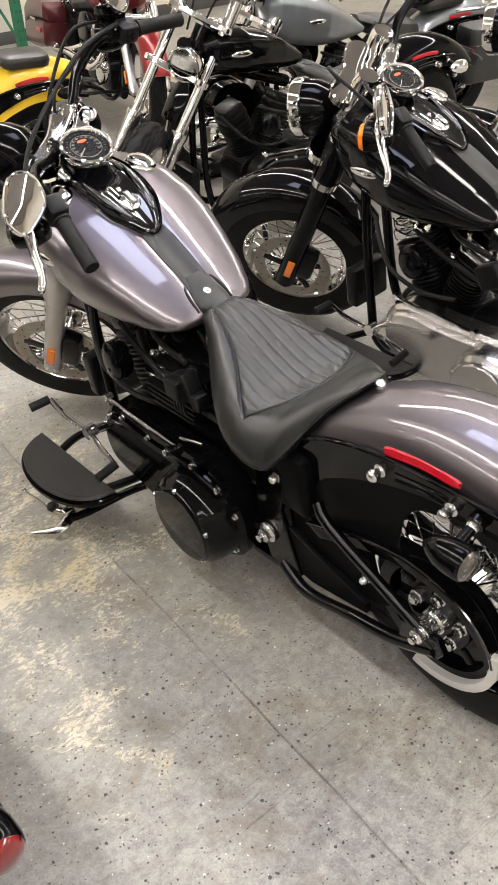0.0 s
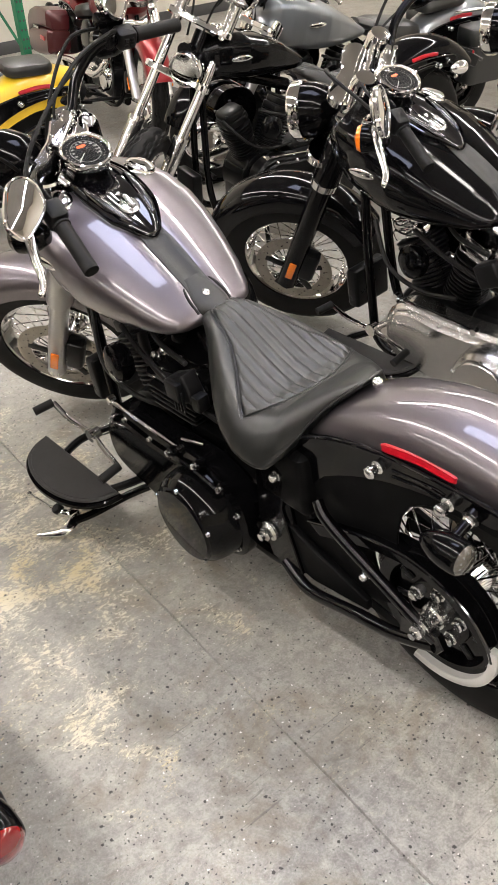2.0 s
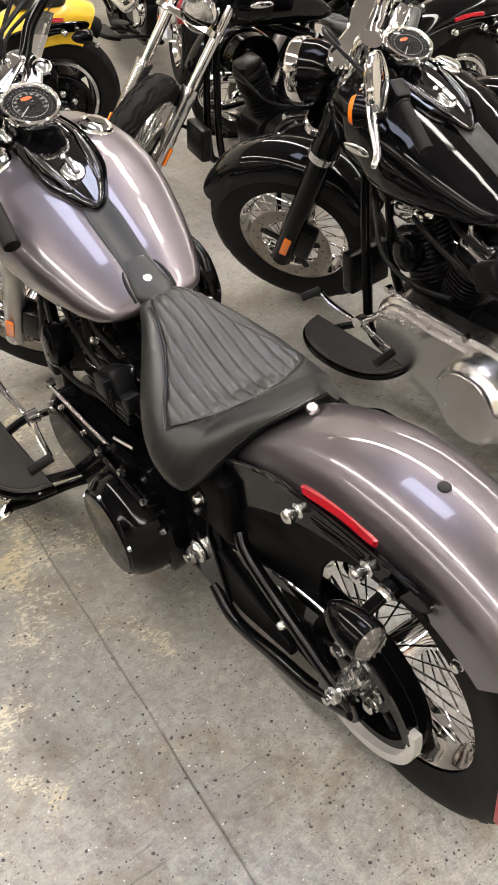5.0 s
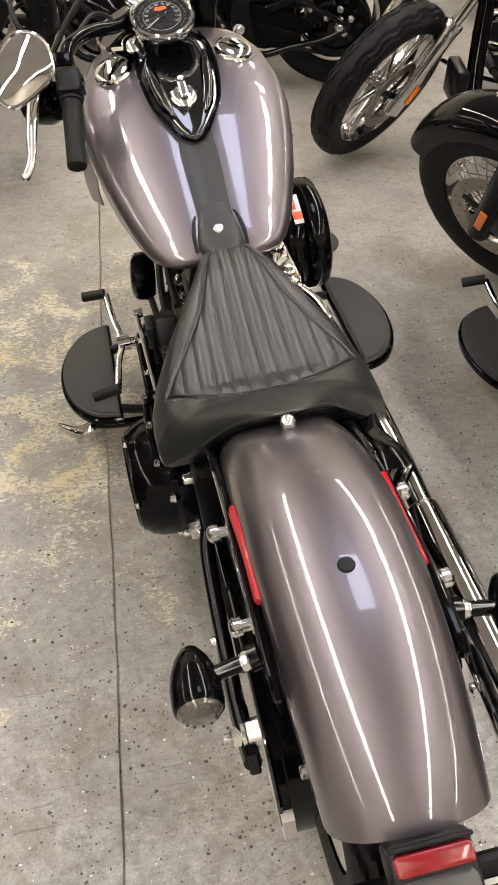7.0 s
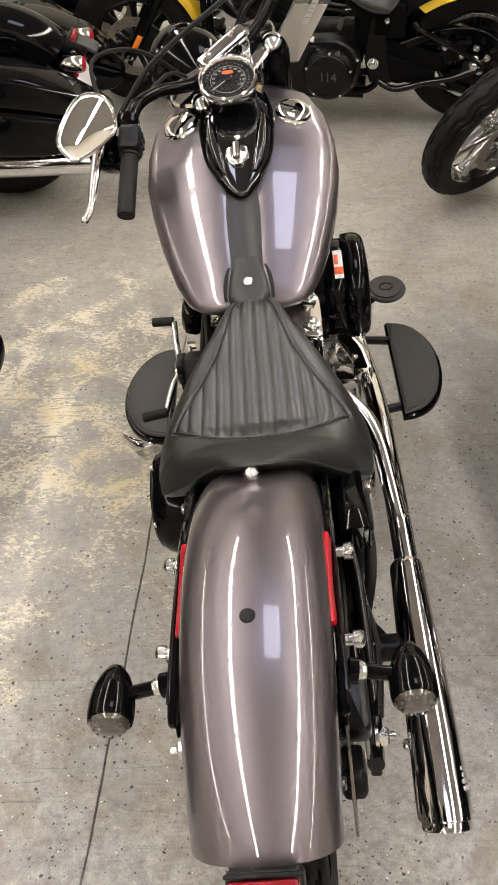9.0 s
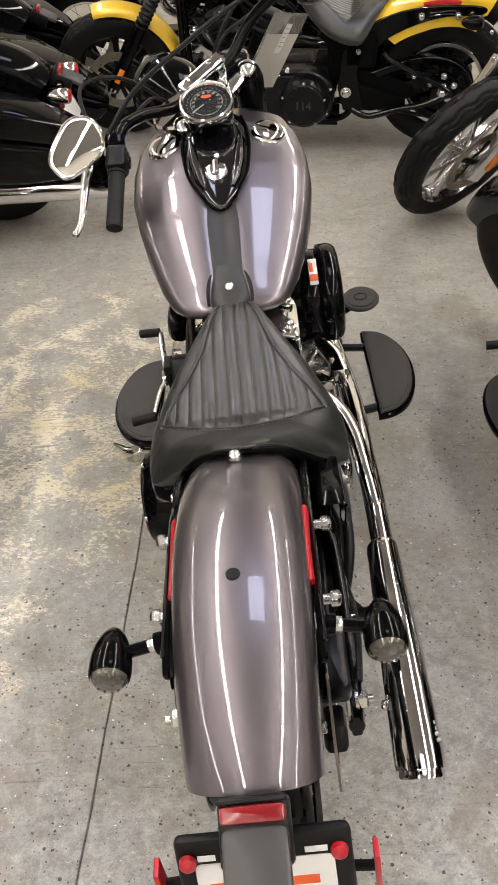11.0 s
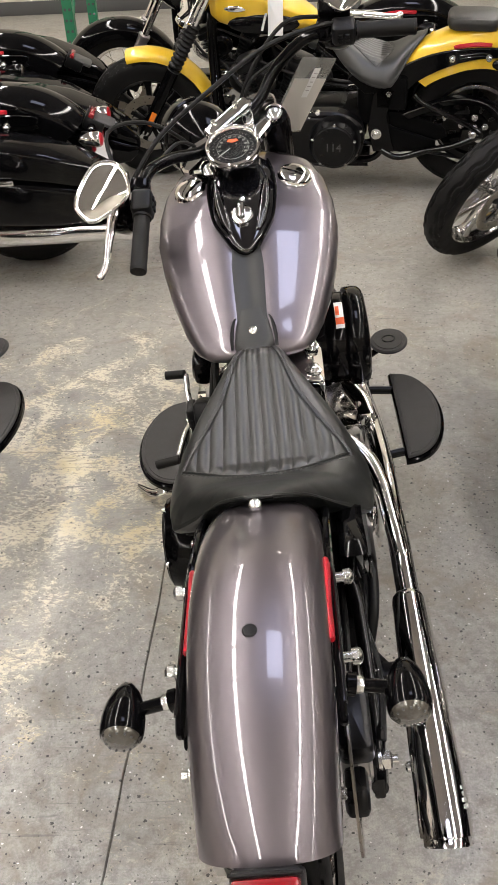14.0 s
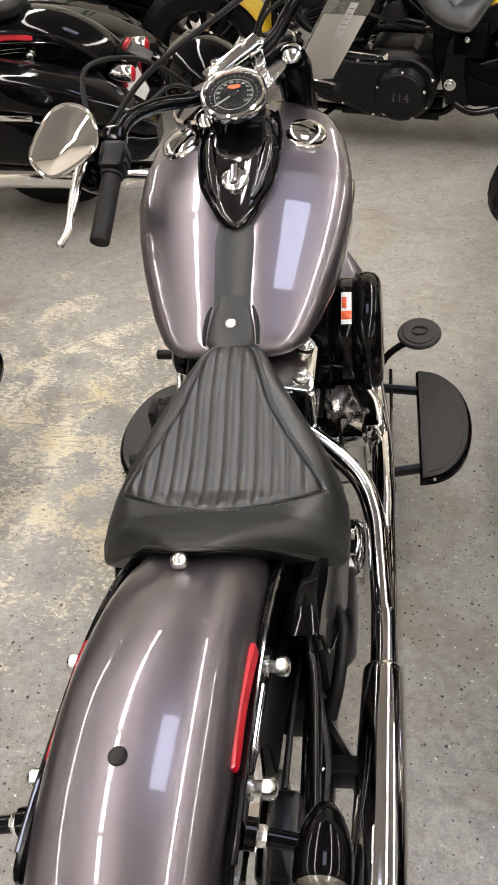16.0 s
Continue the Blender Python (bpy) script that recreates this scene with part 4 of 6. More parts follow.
        for i in range(4):
            mk("rib", rbox((-0.108, 0.80, 0.53 - 0.016 * i), (0.05, 0.2 - 0.01 * i, 0.006), 0.002), M_SATIN, rc)
        mk("breather_hose", tube([(-0.06, 1.0, 0.60), (-0.09, 0.935, 0.562), (-0.11, 0.84, 0.565), (-0.125, 0.765, 0.588)], 0.014, 12), M_RUBBER, bike)
        pg = mk("plug", rbox((-0.16, 0.725, 0.60), (0.02, 0.05, 0.05), 0.005), M_PLASTIC, bike)
        mk("plug_tail", rbox((-0.132, 0.668, 0.575), (0.036, 0.028, 0.042), 0.005), M_PLASTIC, pg)
        for i in range(4):
            mk("plug_rib", rbox((-0.161, 0.695 + 0.012 * i, 0.575), (0.006, 0.004, 0.06), 0.001), M_PLASTIC, pg)
        for by, bz in ((0.754, 0.415), (0.646, 0.43), (0.56, 0.405)):
            mk("cover_boss", cat(lathe([(0, 0.016), (0.024, 0.015), (0.027, 0.012)], 14, (-1, 0, 0.3), (-0.175, by, bz))), M_GLOSSB, pr)
            mk("cover_bolt", lathe([(0.026, 0.008), (0.034, 0.008), (0.036, 0.005)], 10, (-1, 0, 0.3), (-0.175, by, bz)), M_STEEL, pr)
        mk("cover_rib", tube([(-0.20, 0.745, 0.418), (-0.205, 0.70, 0.43), (-0.205, 0.646, 0.428), (-0.20, 0.56, 0.402)], 0.007, 8), M_GLOSSB, pr)
        mk("chrome_link", tube([(-0.165, 0.735, 0.455), (-0.16, 0.65, 0.475)], 0.004, 8, 1), M_CHROME, bike)
    # air cleaner on the right
    ac = smooth2([(0.895, 0.56), (0.92, 0.65), (0.99, 0.685), (1.08, 0.675), (1.135, 0.60), (1.12, 0.52), (1.05, 0.47), (0.95, 0.48)], 4)
    airm = M_GLOSSB if g("air") is None else g("air")
    air = mk("air_cleaner", plate(inset(ac, 0.006), 0.150, 0.206, bev=0.006), airm, bike, "", 60)
    mk("backing_plate", plate(ac, 0.10, 0.155, bev=0.004), airm, air)
    mk("cleaner_cover", cat(loft([[(x_, y, z) for y, z in inset(ac, i_)] for x_, i_ in ((0.20, 0.002), (0.203, -0.003), (0.228, -0.004), (0.240, -0.001), (0.248, 0.006), (0.253, 0.018), (0.255, 0.035))])), airm, air, "", 60)
    if lod:
        mk("warning_label", xf(rbox((0, 0, 0), (0.02, 0.07, 0.001), 0.0003), Matrix.Translation((0.188, 0.95, 0.674)) @ Matrix.Rotation(radians(30), 4, "X")), M_WHITE, air, "white and orange warning label")
        mk("label_band", xf(cat(rbox((0, -0.016, 0.001), (0.02, 0.018, 0.001), 0.0003), rbox((-0.004, 0.012, 0.001), (0.009, 0.024, 0.001), 0.0003)), Matrix.Translation((0.188, 0.95, 0.674)) @ Matrix.Rotation(radians(30), 4, "X")), M_ORANGE, air)
    # exhaust on the right
    pm = g("pipes", M_CHROME)
    if g("exhaust", True):
        ex = mk("exhaust", tube([(0.07, 1.11, 0.54), (0.13, 1.2, 0.52), (0.19, 1.22, 0.42), (0.225, 1.12, 0.355), (0.242, 0.95, 0.362), (0.25, 0.76, 0.378), (0.25, 0.60, 0.382), (0.252, 0.46, 0.375), (0.252, 0.33, 0.367)], 0.0235, 18), pm, bike)
        mk("rear_header", tube([(0.07, 0.82, 0.50), (0.14, 0.79, 0.462), (0.205, 0.73, 0.43), (0.234, 0.65, 0.408), (0.243, 0.55, 0.398), (0.25, 0.44, 0.385)], 0.0195, 16), pm, ex)
        y1, m0 = -0.194, Vector((0.250, 0.338, 0.368))
        ma = Vector((0.240, y1, 0.362)) - m0
        slash = lambda q: ([(x, y + max(0.0, 0.404 - z) * 0.62 * max(0.0, 1 - (y - y1) / 0.15), z) for x, y, z in q[0]], q[1])
        mu = mk("muffler", slash(lathe([(0, 0.0245), (0.003, 0.0300), (0.008, 0.0325), (0.02, 0.0335), (0.25, 0.0385), (0.38, 0.0408), (0.43, 0.0412), (0.48, 0.0415), (0.505, 0.0412), (0.514, 0.0400), (0.515, 0.0365)], 40, ma, m0, False)), pm, ex, "", 50)
        mk("muffler_lip", slash(lathe([(0.513, 0.0365), (0.528, 0.0370), (0.5315, 0.0355), (0.5315, 0.0325), (0.48, 0.0315)], 40, ma, m0, False)), pm, mu)
        mk("baffle", slash(lathe([(0.500, 0.001), (0.5005, 0.0325)], 28, ma, m0, False)), M_RUBBER, mu)
        mk("shield_badge", cat(*[rbox((0.2775 - 0.0015 * i, -0.118 + 0.010 * i, 0.386 + 0.0015 * (i % 2)), (0.004, 0.007, 0.006), 0.0015, Matrix.Rotation(radians(35), 3, "Y")) for i in range(4)]), M_ALU, mu)
        mk("clamp_bolt", lathe([(0, 0.010), (0.008, 0.009), (0.011, 0.005)], 12, (-1, 0, 0), (0.206, -0.022, 0.352)), M_STEEL, mu)
        mk("heat_shield", cat(tube([(0.19, 1.06, 0.41), (0.222, 1.0, 0.392), (0.235, 0.93, 0.388)], [0.02, 0.027, 0.024], 14), rbox((0.228, 0.955, 0.392), (0.046, 0.085, 0.04), 0.012)), pm, ex)

    if g("short_pipe"):
        sp_ = mk("muffler", cat(tube([(0.24, 0.95, 0.36), (0.245, 0.62, 0.365), (0.24, 0.42, 0.365), (0.238, 0.30, 0.365), (0.238, 0.265, 0.365)], [0.03, 0.036, 0.05, 0.05, 0.036], 24, 4)), M_GLOSSB, bike, "short black muffler")
        mk("muffler_band", lathe([(-0.008, 0.0515), (0.008, 0.0515)], 24, (0, -1, 0), (0.239, 0.36, 0.365), False), M_CHROME, sp_)
    # floorboards or pegs, shifter, brake
    boards = g("boards", True)
    for s in (-1, 1):
        if boards:
            o_ = g("board_in", 0.028) if s < 0 else -0.028
            board = [(0.296 + (0.142 if s < 0 else 0.126) * max(math.cos(v), 0.0) ** 0.8, (1.146 if s < 0 else 1.152) + (0.202 if s < 0 else 0.209) * math.sin(v)) for v in np.linspace(-math.pi / 2, math.pi / 2, 29)]
            b = mk("floorboard", plate([(s * (x - o_), y) for x, y in board], 0.208, 0.226, "xy", 0.004), M_GLOSSB, bike, "half-moon black rider footboard")
            mk("rubber_pad", plate([(s * (x - o_), y) for x, y in inset(board, 0.008)], 0.226, 0.234, "xy", 0.003), M_TREAD, b)
            mk("pad_rim", plate([(s * (x - o_), y) for x, y in inset(board, 0.018)], 0.233, 0.236, "xy", 0.001), M_TREAD, b)
            mk("bracket", tube([(s * 0.11, 1.28 if s > 0 else 1.22, 0.22), (s * 0.2, 1.30 if s > 0 else 1.25, 0.225), (s * (0.304 - o_), 1.29 if s > 0 else 1.24, 0.216)], 0.012, 8), M_SATIN, b)
            mk("bracket", tube([(s * 0.11, 1.0, 0.18), (s * 0.2, 0.985, 0.205), (s * (0.304 - o_), 1.0, 0.214)], 0.012, 8), M_SATIN, b)
        else:
            mk("foot_peg", cat(tube([(s * 0.13, 1.12, 0.27), (s * 0.2, 1.12, 0.275)], 0.012, 8, 1), tube([(s * 0.2, 1.12, 0.275), (s * 0.31, 1.12, 0.28)], 0.018, 12, 1)), M_RUBBER, bike)
    sh = mk("shift_lever", cat(tube([(-0.252, 1.25, 0.382), (-0.247, 1.19, 0.352), (-0.235, 1.10, 0.334), (-0.25, 1.02, 0.335), (-0.262, 0.93, 0.326)], 0.0085, 8, 4, flat=0.7), lathe([(0, 0.02), (0.03, 0.02)], 14, (-1, 0, 0), (-0.215, 1.095, 0.334)), tube([(-0.12, 1.095, 0.32), (-0.23, 1.095, 0.334)], 0.012, 10, 1)), M_CHROME, bike)
    mk("toe_peg", cat(tube([(-0.254, 1.25, 0.384), (-0.31, 1.262, 0.379)], 0.0125, 12, 1)), M_RUBBER, sh)
    mk("heel_peg", cat(tube([(-0.258, 0.928, 0.328), (-0.32, 0.93, 0.316)], 0.0125, 12, 1)), M_RUBBER, sh)
    br = mk("brake_pedal", cat(tube([(0.12, 1.05, 0.25), (0.20, 1.2, 0.26), (0.25, 1.32, 0.30), (0.31, 1.37, 0.315)], 0.009, 8)), M_GLOSSB, bike)
    ov = [(0.336 + 0.055 * math.cos(v), 1.388 + 0.036 * math.sin(v) * 1.9) for v in np.linspace(0, 2 * math.pi, 29)[:-1]]
    mk("pedal_pad", cat(plate(ov, 0.318, 0.33, "xy", 0.004), plate(inset(ov, 0.012), 0.33, 0.333, "xy", 0.001)), M_TREAD, br)
    if lod:
        mk("pad_mark", lathe([(0.3325, 0.02), (0.3345, 0.02), (0.3345, 0.016), (0.3325, 0.016)], 20, "z", (0.336, 1.388, 0.0), False), M_PLASTIC, br)
    # side stand, foot on the ground
    tipz = 0.46 * math.tan(radians(-lean)) * 1.0
    if g("stand", True):
        stand = mk("side_stand", tube([(-0.11, 0.98, 0.15), (-0.20, 1.04, 0.125), (-0.30, 1.095, tipz * 0.7 + 0.055), (-0.350, 1.122, tipz * 0.8 + 0.04)], 0.012, 10), M_GLOSSB, bike)
        mk("stand_foot", tube([(-0.335, 1.145, tipz + 0.037), (-0.365, 1.125, tipz + 0.028), (-0.405, 1.125, tipz + 0.020), (-0.455, 1.178, tipz + 0.012)], [0.014, 0.020, 0.015, 0.005], 12, 4, flat=0.5), M_CHROME, stand)
        mk("stand_link", cat(tube([(-0.335, 1.14, tipz + 0.037), (-0.36, 1.165, tipz + 0.037), (-0.375, 1.225, tipz + 0.037)], [0.013, 0.014, 0.006], 12, 4), rbox((-0.345, 1.145, tipz + 0.04), (0.035, 0.03, 0.022), 0.006)), M_POLISH, stand)
        mk("stand_pad", lathe([(0, 0.016), (0.016, 0.016), (0.020, 0.012), (0.021, 0.001)], 16, (-0.5, 0, 0.85), (-0.364, 1.19, tipz + 0.038)), M_RUBBER, stand)
        mk("stand_tab", cat(tube([(-0.375, 1.22, tipz + 0.038), (-0.388, 1.325, tipz + 0.04)], 0.004, 6, 1), ball((-0.388, 1.328, tipz + 0.04), 0.008, 10)), M_STEEL, stand)

    # tank with console, caps, strap
    tab, val = g("tank", TANK), g("valley", 0.011)
    tank = mk("fuel_tank", tank_shape(tab, val), paint, bike, g("tanklabel", ""), 60)
    if g("console", True):
        cr = [(0.926, -0.005, 0.005), (0.930, -0.018, 0.018), (0.944, -0.033, 0.033), (0.97, -0.050, 0.050), (1.0, -0.066, 0.066), (1.04, -0.074, 0.074), (1.09, -0.078, 0.078), (1.14, -0.075, 0.075), (1.19, -0.064, 0.064), (1.22, -0.045, 0.045)]
        con = mk("console", on_tank(cr, 0.022, tab, val), M_PIANO, tank, "gloss black tank console")
        edge = [(x, y, tank_top(x, y, tab, val) + 0.013) for y, x, _ in reversed(cr[1:-1])] + [(0, cr[0][0] - 0.001, tank_top(0, cr[0][0]) + 0.011)] + [(x, y, tank_top(x, y, tab, val) + 0.013) for y, _, x in cr[1:-1]]
        mk("console_trim", tube(edge, 0.0032, 6, 3), M_GLOSSB, con)
        dc = Vector((-0.008, 1.145, 1.031))
        dn = Vector((0, -0.44, 0.898))
        pod = mk("speedometer", lathe([(-0.085, 0.044), (-0.05, 0.053), (-0.02, 0.0585), (0.0, 0.0595)], 40, dn, dc), M_GLOSSB, tank)
        mk("bezel", lathe([(-0.012, 0.0595), (-0.006, 0.063), (0.004, 0.0645), (0.011, 0.0625), (0.0135, 0.059), (0.011, 0.0555), (0.006, 0.0532), (0.0, 0.0525)], 48, dn, dc, False), M_CHROME, pod)
        mk("dial", lathe([(0.0, 0.001), (0.001, 0.0525)], 40, dn, dc, False), M_DIAL, pod)
        D = Matrix.Translation(dc) @ dn.to_track_quat("Z", "Y").to_matrix().to_4x4()
        if (D.to_3x3() @ Vector((0, 1, 0))).y < 0:
            D = D @ Matrix.Rotation(math.pi, 4, "Z")
        ticks = [xf(rbox((0, 0.0455, 0.002), (0.0007 if i % 2 else 0.0012, 0.003, 0.0006), 0.0002), D @ Matrix.Rotation(radians(135 - i * 270 / 24), 4, "Z")) for i in range(25)]
        mk("dial_ticks", cat(*ticks, xf(lathe([(0.0012, 0.0375), (0.0018, 0.0375), (0.0018, 0.0368), (0.0012, 0.0368)], 40, "z", cap=False), D)), M_MARK, pod)
        mk("needle", xf(cat(rbox((0, 0.016, 0.004), (0.0022, 0.055, 0.001), 0.0003), ), D @ Matrix.Rotation(radians(128), 4, "Z")), M_MARK, pod)
        mk("needle_hub", xf(lathe([(0.003, 0.009), (0.007, 0.008), (0.0075, 0.001)], 20, "z"), D), M_PLASTIC, pod)
        mk("dial_badge", xf(plate([(-0.013, 0.017), (0, 0.013), (0.013, 0.017), (0.01, 0.024), (-0.01, 0.024)], 0.0015, 0.0025, "xy", 0.0003), D), M_ORANGE, pod)
        mk("trip_window", xf(rbox((0, -0.024, 0.002), (0.03, 0.009, 0.001), 0.0004), D), M_PLASTIC, pod)
        if lod > 1:
            for i in range(12):
                v = radians(225 - 22.5 * (i + 0.5))
                letters("dial_numeral", str(10 * (i + 1)), 0.0075, D @ Matrix.Translation((0.031 * math.cos(v), 0.031 * math.sin(v), 0.002)), M_MARK, pod, 0.0003)
        mk("dial_glass", lathe([(0.0075, 0.001), (0.0065, 0.0522)], 32, dn, dc, False), M_GLASS, pod).visible_shadow = False
        # ignition switch
        ip = Vector((-0.003, 1.012, tank_top(0, 1.012, tab, val) + 0.018))
        inn = Vector((0, -0.42, 0.9)).normalized()
        sw = mk("ignition_switch", lathe([(0, 0.027), (0.008, 0.027), (0.012, 0.023), (0.014, 0.019)], 32, inn, ip), M_CHROME, con)
        mk("switch_knob", cat(xf(rbox((0, 0, 0.019), (0.017, 0.044, 0.014), 0.006), Matrix.Translation(ip) @ inn.to_track_quat("Z", "Y").to_matrix().to_4x4())), M_CHROME, sw)
        mk("indicator", ball((0.0, ip.y + 0.042, ip.z + 0.022), 0.008, 12), M_CHROME, con)
        # flanks of the console: raised pressed panels
        for s in (-1, 1):
            pan = [(0.962, s * 0.026, s * 0.036), (0.985, s * 0.026, s * 0.051), (1.03, s * 0.034, s * 0.064), (1.08, s * 0.042, s * 0.068), (1.10, s * 0.05, s * 0.064)]
            mk("console_panel", on_tank([(y, min(a_, b_), max(a_, b_)) for y, a_, b_ in pan], 0.026, tab, val), M_PIANO, con)
        st = [(0.728, -0.036, 0.036), (0.75, -0.034, 0.034), (0.80, -0.032, 0.032), (0.86, -0.034, 0.034), (0.905, -0.035, 0.035), (0.935, -0.032, 0.032), (0.965, -0.03, 0.03)]
        strap = mk("tank_strap", on_tank(st, 0.007, tab, val), M_STRAP, tank, "dark grey leather strap down the tank")
        nose = [(0.70, 0.026, 0.750), (0.715, 0.030, 0.756), (0.735, 0.043, 0.759), (0.76, 0.043, 0.770), (0.785, 0.037, 0.785), (0.805, 0.033, 0.797)]
        mk("strap_end", loft([[(w_ * math.copysign(abs(math.cos(v)) ** 0.6, math.cos(v)), y, z - 0.020 + 0.022 * math.copysign(abs(math.sin(v)) ** 0.6, math.sin(v))) for v in np.linspace(0, 2 * math.pi, 25)[:-1]] for y, w_, z in nose]), M_STRAP, strap, "leather bridge between tank and saddle")
        lip = [(0.047, 0.733), (0.047, 0.752), (0.044, 0.772), (0.040, 0.785), (0.036, 0.792)]
        for s in (-1, 1):
            mk("tank_notch", tube([(s * x, y, tank_top(x, y, tab, val) - 0.001) for x, y in lip], [0.0035, 0.0042, 0.0042, 0.003, 0.002], 10, 4), M_RUBBER, tank)
        mk("strap_screw", lathe([(-0.006, 0.0095), (0.003, 0.0095), (0.006, 0.006), (0.0065, 0.001)], 16, (0, -0.5, 0.87), (0, 0.758, 0.770)), M_STEEL, strap)
    for s in ((-1, 1) if g("caps", 2) == 2 else (1,)):
        y, x = 1.135, s * (0.122 if g("caps", 2) == 2 else 0.06)
        nrm = Vector((s * 0.25, -0.25, 0.93))
        mk("fuel_cap", lathe([(-0.012, 0.040), (0.004, 0.040), (0.007, 0.037), (0.013, 0.036), (0.017, 0.031), (0.019, 0.018), (0.02, 0.001)], 32, nrm, (x, y, tank_top(x, y, tab, val))), M_CHROME, tank)
    for s in (-1, 1):
        w_, zt_, zb_ = interp(tab, 1.12)
        mk("tank_emblem", ball((s * (w_ - 0.001), 1.12, zb_ + 0.56 * (zt_ - zb_)), 1.0, 16, (0.006, 0.055, 0.014)), M_CHROME, tank)

    # seat
    if g("seat", True):
        se = mk("seat", seat_shape(lod), M_LEATHER, bike, "black pleated leather solo saddle", 120)
        se.location.x = 0.006
        if lod:
            for s in (-1, 1):
                pts = [(s * seam_x(y), y, seat_z(s * seam_x(y), y) + 0.001) for y in np.linspace(0.71, 0.472, 26)]
                mk("seam_piping", tube(pts, 0.0015, 6, 2), M_LEATHER, se)
                mk("stitching", cat(*[tube([(s * seam_x(y) + s * 0.008, y, seat_z(s * seam_x(y) + s * 0.008, y) + 0.0006), (s * seam_x(y - 0.006) + s * 0.008, y - 0.006, seat_z(s * seam_x(y - 0.006) + s * 0.008, y - 0.006) + 0.0006)], 0.0009, 4, 1) for y in np.arange(0.695, 0.475, -0.0095)]), M_STITCH, se)
            pts = [(0.030 * math.cos(v), 0.700 + 0.014 * math.sin(v), seat_z(0.030 * math.cos(v), 0.700 + 0.014 * math.sin(v)) + 0.001) for v in np.linspace(0, math.pi, 13)]
            mk("nose_seam", tube(pts, 0.0015, 6, 2), M_LEATHER, se)
            pts = [(x, cross_y(x), seat_z(x, cross_y(x)) + 0.001) for x in np.linspace(-0.162, 0.162, 33)]
            mk("seam_piping", tube(pts, 0.0015, 6, 2), M_LEATHER, se)
            pts = [(x, y - 0.009, seat_z(x, y - 0.009) + 0.0006) for x, y, _ in pts]
            mk("stitching", cat(*[tube([pts[i], tuple(np.array(pts[i]) * 0.35 + np.array(pts[i + 1]) * 0.65)], 0.0009, 4, 1) for i in range(32)]), M_STITCH, se)
            pts = [(s * w_, y, zb + 0.012) for s, rows in ((-1, SEAT[3:]), (1, list(reversed(SEAT[3:])))) for y, w_, zt, dr, zb in rows]
            mk("edge_welt", tube(pts, 0.0035, 6, 3), M_LEATHER, se)
            mk("seat_screw", cat(lathe([(-0.012, 0.008), (0.0, 0.0115), (0.004, 0.0115), (0.008, 0.009), (0.010, 0.005), (0.0105, 0.001)], 20, (0, -0.35, 1), (-0.006, 0.228, 0.742))), M_CHROME, se)
    elif g("dual"):
        mk("seat", cat(rbox((0, 0.50, 0.69), (0.30, 0.34, 0.1), 0.045, Matrix.Rotation(radians(8), 3, "X"), r=0.09), rbox((0, 0.16, 0.80), (0.24, 0.34, 0.08), 0.035, Matrix.Rotation(radians(-4), 3, "X"), r=0.07), tube([(0, 0.62, 0.72), (0, 0.74, 0.76)], [0.09, 0.05], 14, 3, flat=0.4)), M_LEATHER, bike, "black leather two-up saddle")

    if g("pillion"):
        mk("pillion_pad", xf(rbox((0, 0, 0), (0.20, 0.24, 0.06), 0.022, r=0.05), Matrix.Translation((0, 0.04, 0.795)) @ Matrix.Rotation(radians(2), 4, "X")), M_LEATHER, bike, "small black leather pillion pad")
    if g("graphic"):
        for s in (-1, 1):
            gp = mk("tank_panel", ball((s * 0.124, 0.995, 0.815), 1.0, 24, (0.016, 0.17, 0.045)), M_BLACKP, tank)
            letters("tank_numeral", "1", 0.11, Matrix.Translation((s * 0.141, 0.99, 0.825)) @ Matrix(((0, 0, s, 0), (s, s * 0.3, 0, 0), (0, 1, 0, 0), (0, 0, 0, 1))), M_INK, gp, 0.003)
    # rear mudguard, struts, lamps
    FR = g("fender", None)
    rf = mk("rear_fender", fender((0, 0.0, 0.352), 0.434, lambda u: 0.106 - 0.013 * u ** 3, 36, g("tail", 138), lambda u: 0.112 + 0.012 * u + g("skirt", 0.0), kick=lambda u: 0.012 * max(0, u - 0.6) / 0.4 + 0.034 * max(0, 1 - u / 0.38) ** 1.5), FR or paint, bike, "", 50)
    if lod:
        mk("fender_plug", lathe([(-0.004, 0.0105), (0.001, 0.0105), (0.0025, 0.009), (0.003, 0.001)], 20, (0, -0.17, 0.98), (-0.002, -0.074, 0.7805)), M_PLASTIC, rf)
    strut = smooth2([(0.42, 0.53), (0.40, 0.59), (0.27, 0.66), (0.12, 0.696), (-0.04, 0.704), (-0.14, 0.70), (-0.165, 0.682), (-0.13, 0.66), (0.0, 0.655), (0.14, 0.62), (0.28, 0.55), (0.36, 0.47)], 3)
    for s in (-1, 1):
        stt = mk("fender_strut", plate(strut, s * 0.105, s * 0.116, bev=0.003), M_GLOSSB, bike)
        mk("strut_rib", cat(tube([(s * 0.116, 0.09, 0.672), (s * 0.116, 0.0, 0.682), (s * 0.116, -0.03, 0.680)], 0.0035, 8), tube([(s * 0.116, 0.09, 0.658), (s * 0.116, 0.03, 0.667), (s * 0.116, -0.02, 0.668)], 0.003, 8)), M_PIANO, stt)
        mk("strut_edge", tube([(s * 0.115, 0.40, 0.588), (s * 0.115, 0.27, 0.657), (s * 0.115, 0.12, 0.694), (s * 0.115, -0.04, 0.702), (s * 0.115, -0.14, 0.698)], 0.0035, 8), M_PIANO, stt)
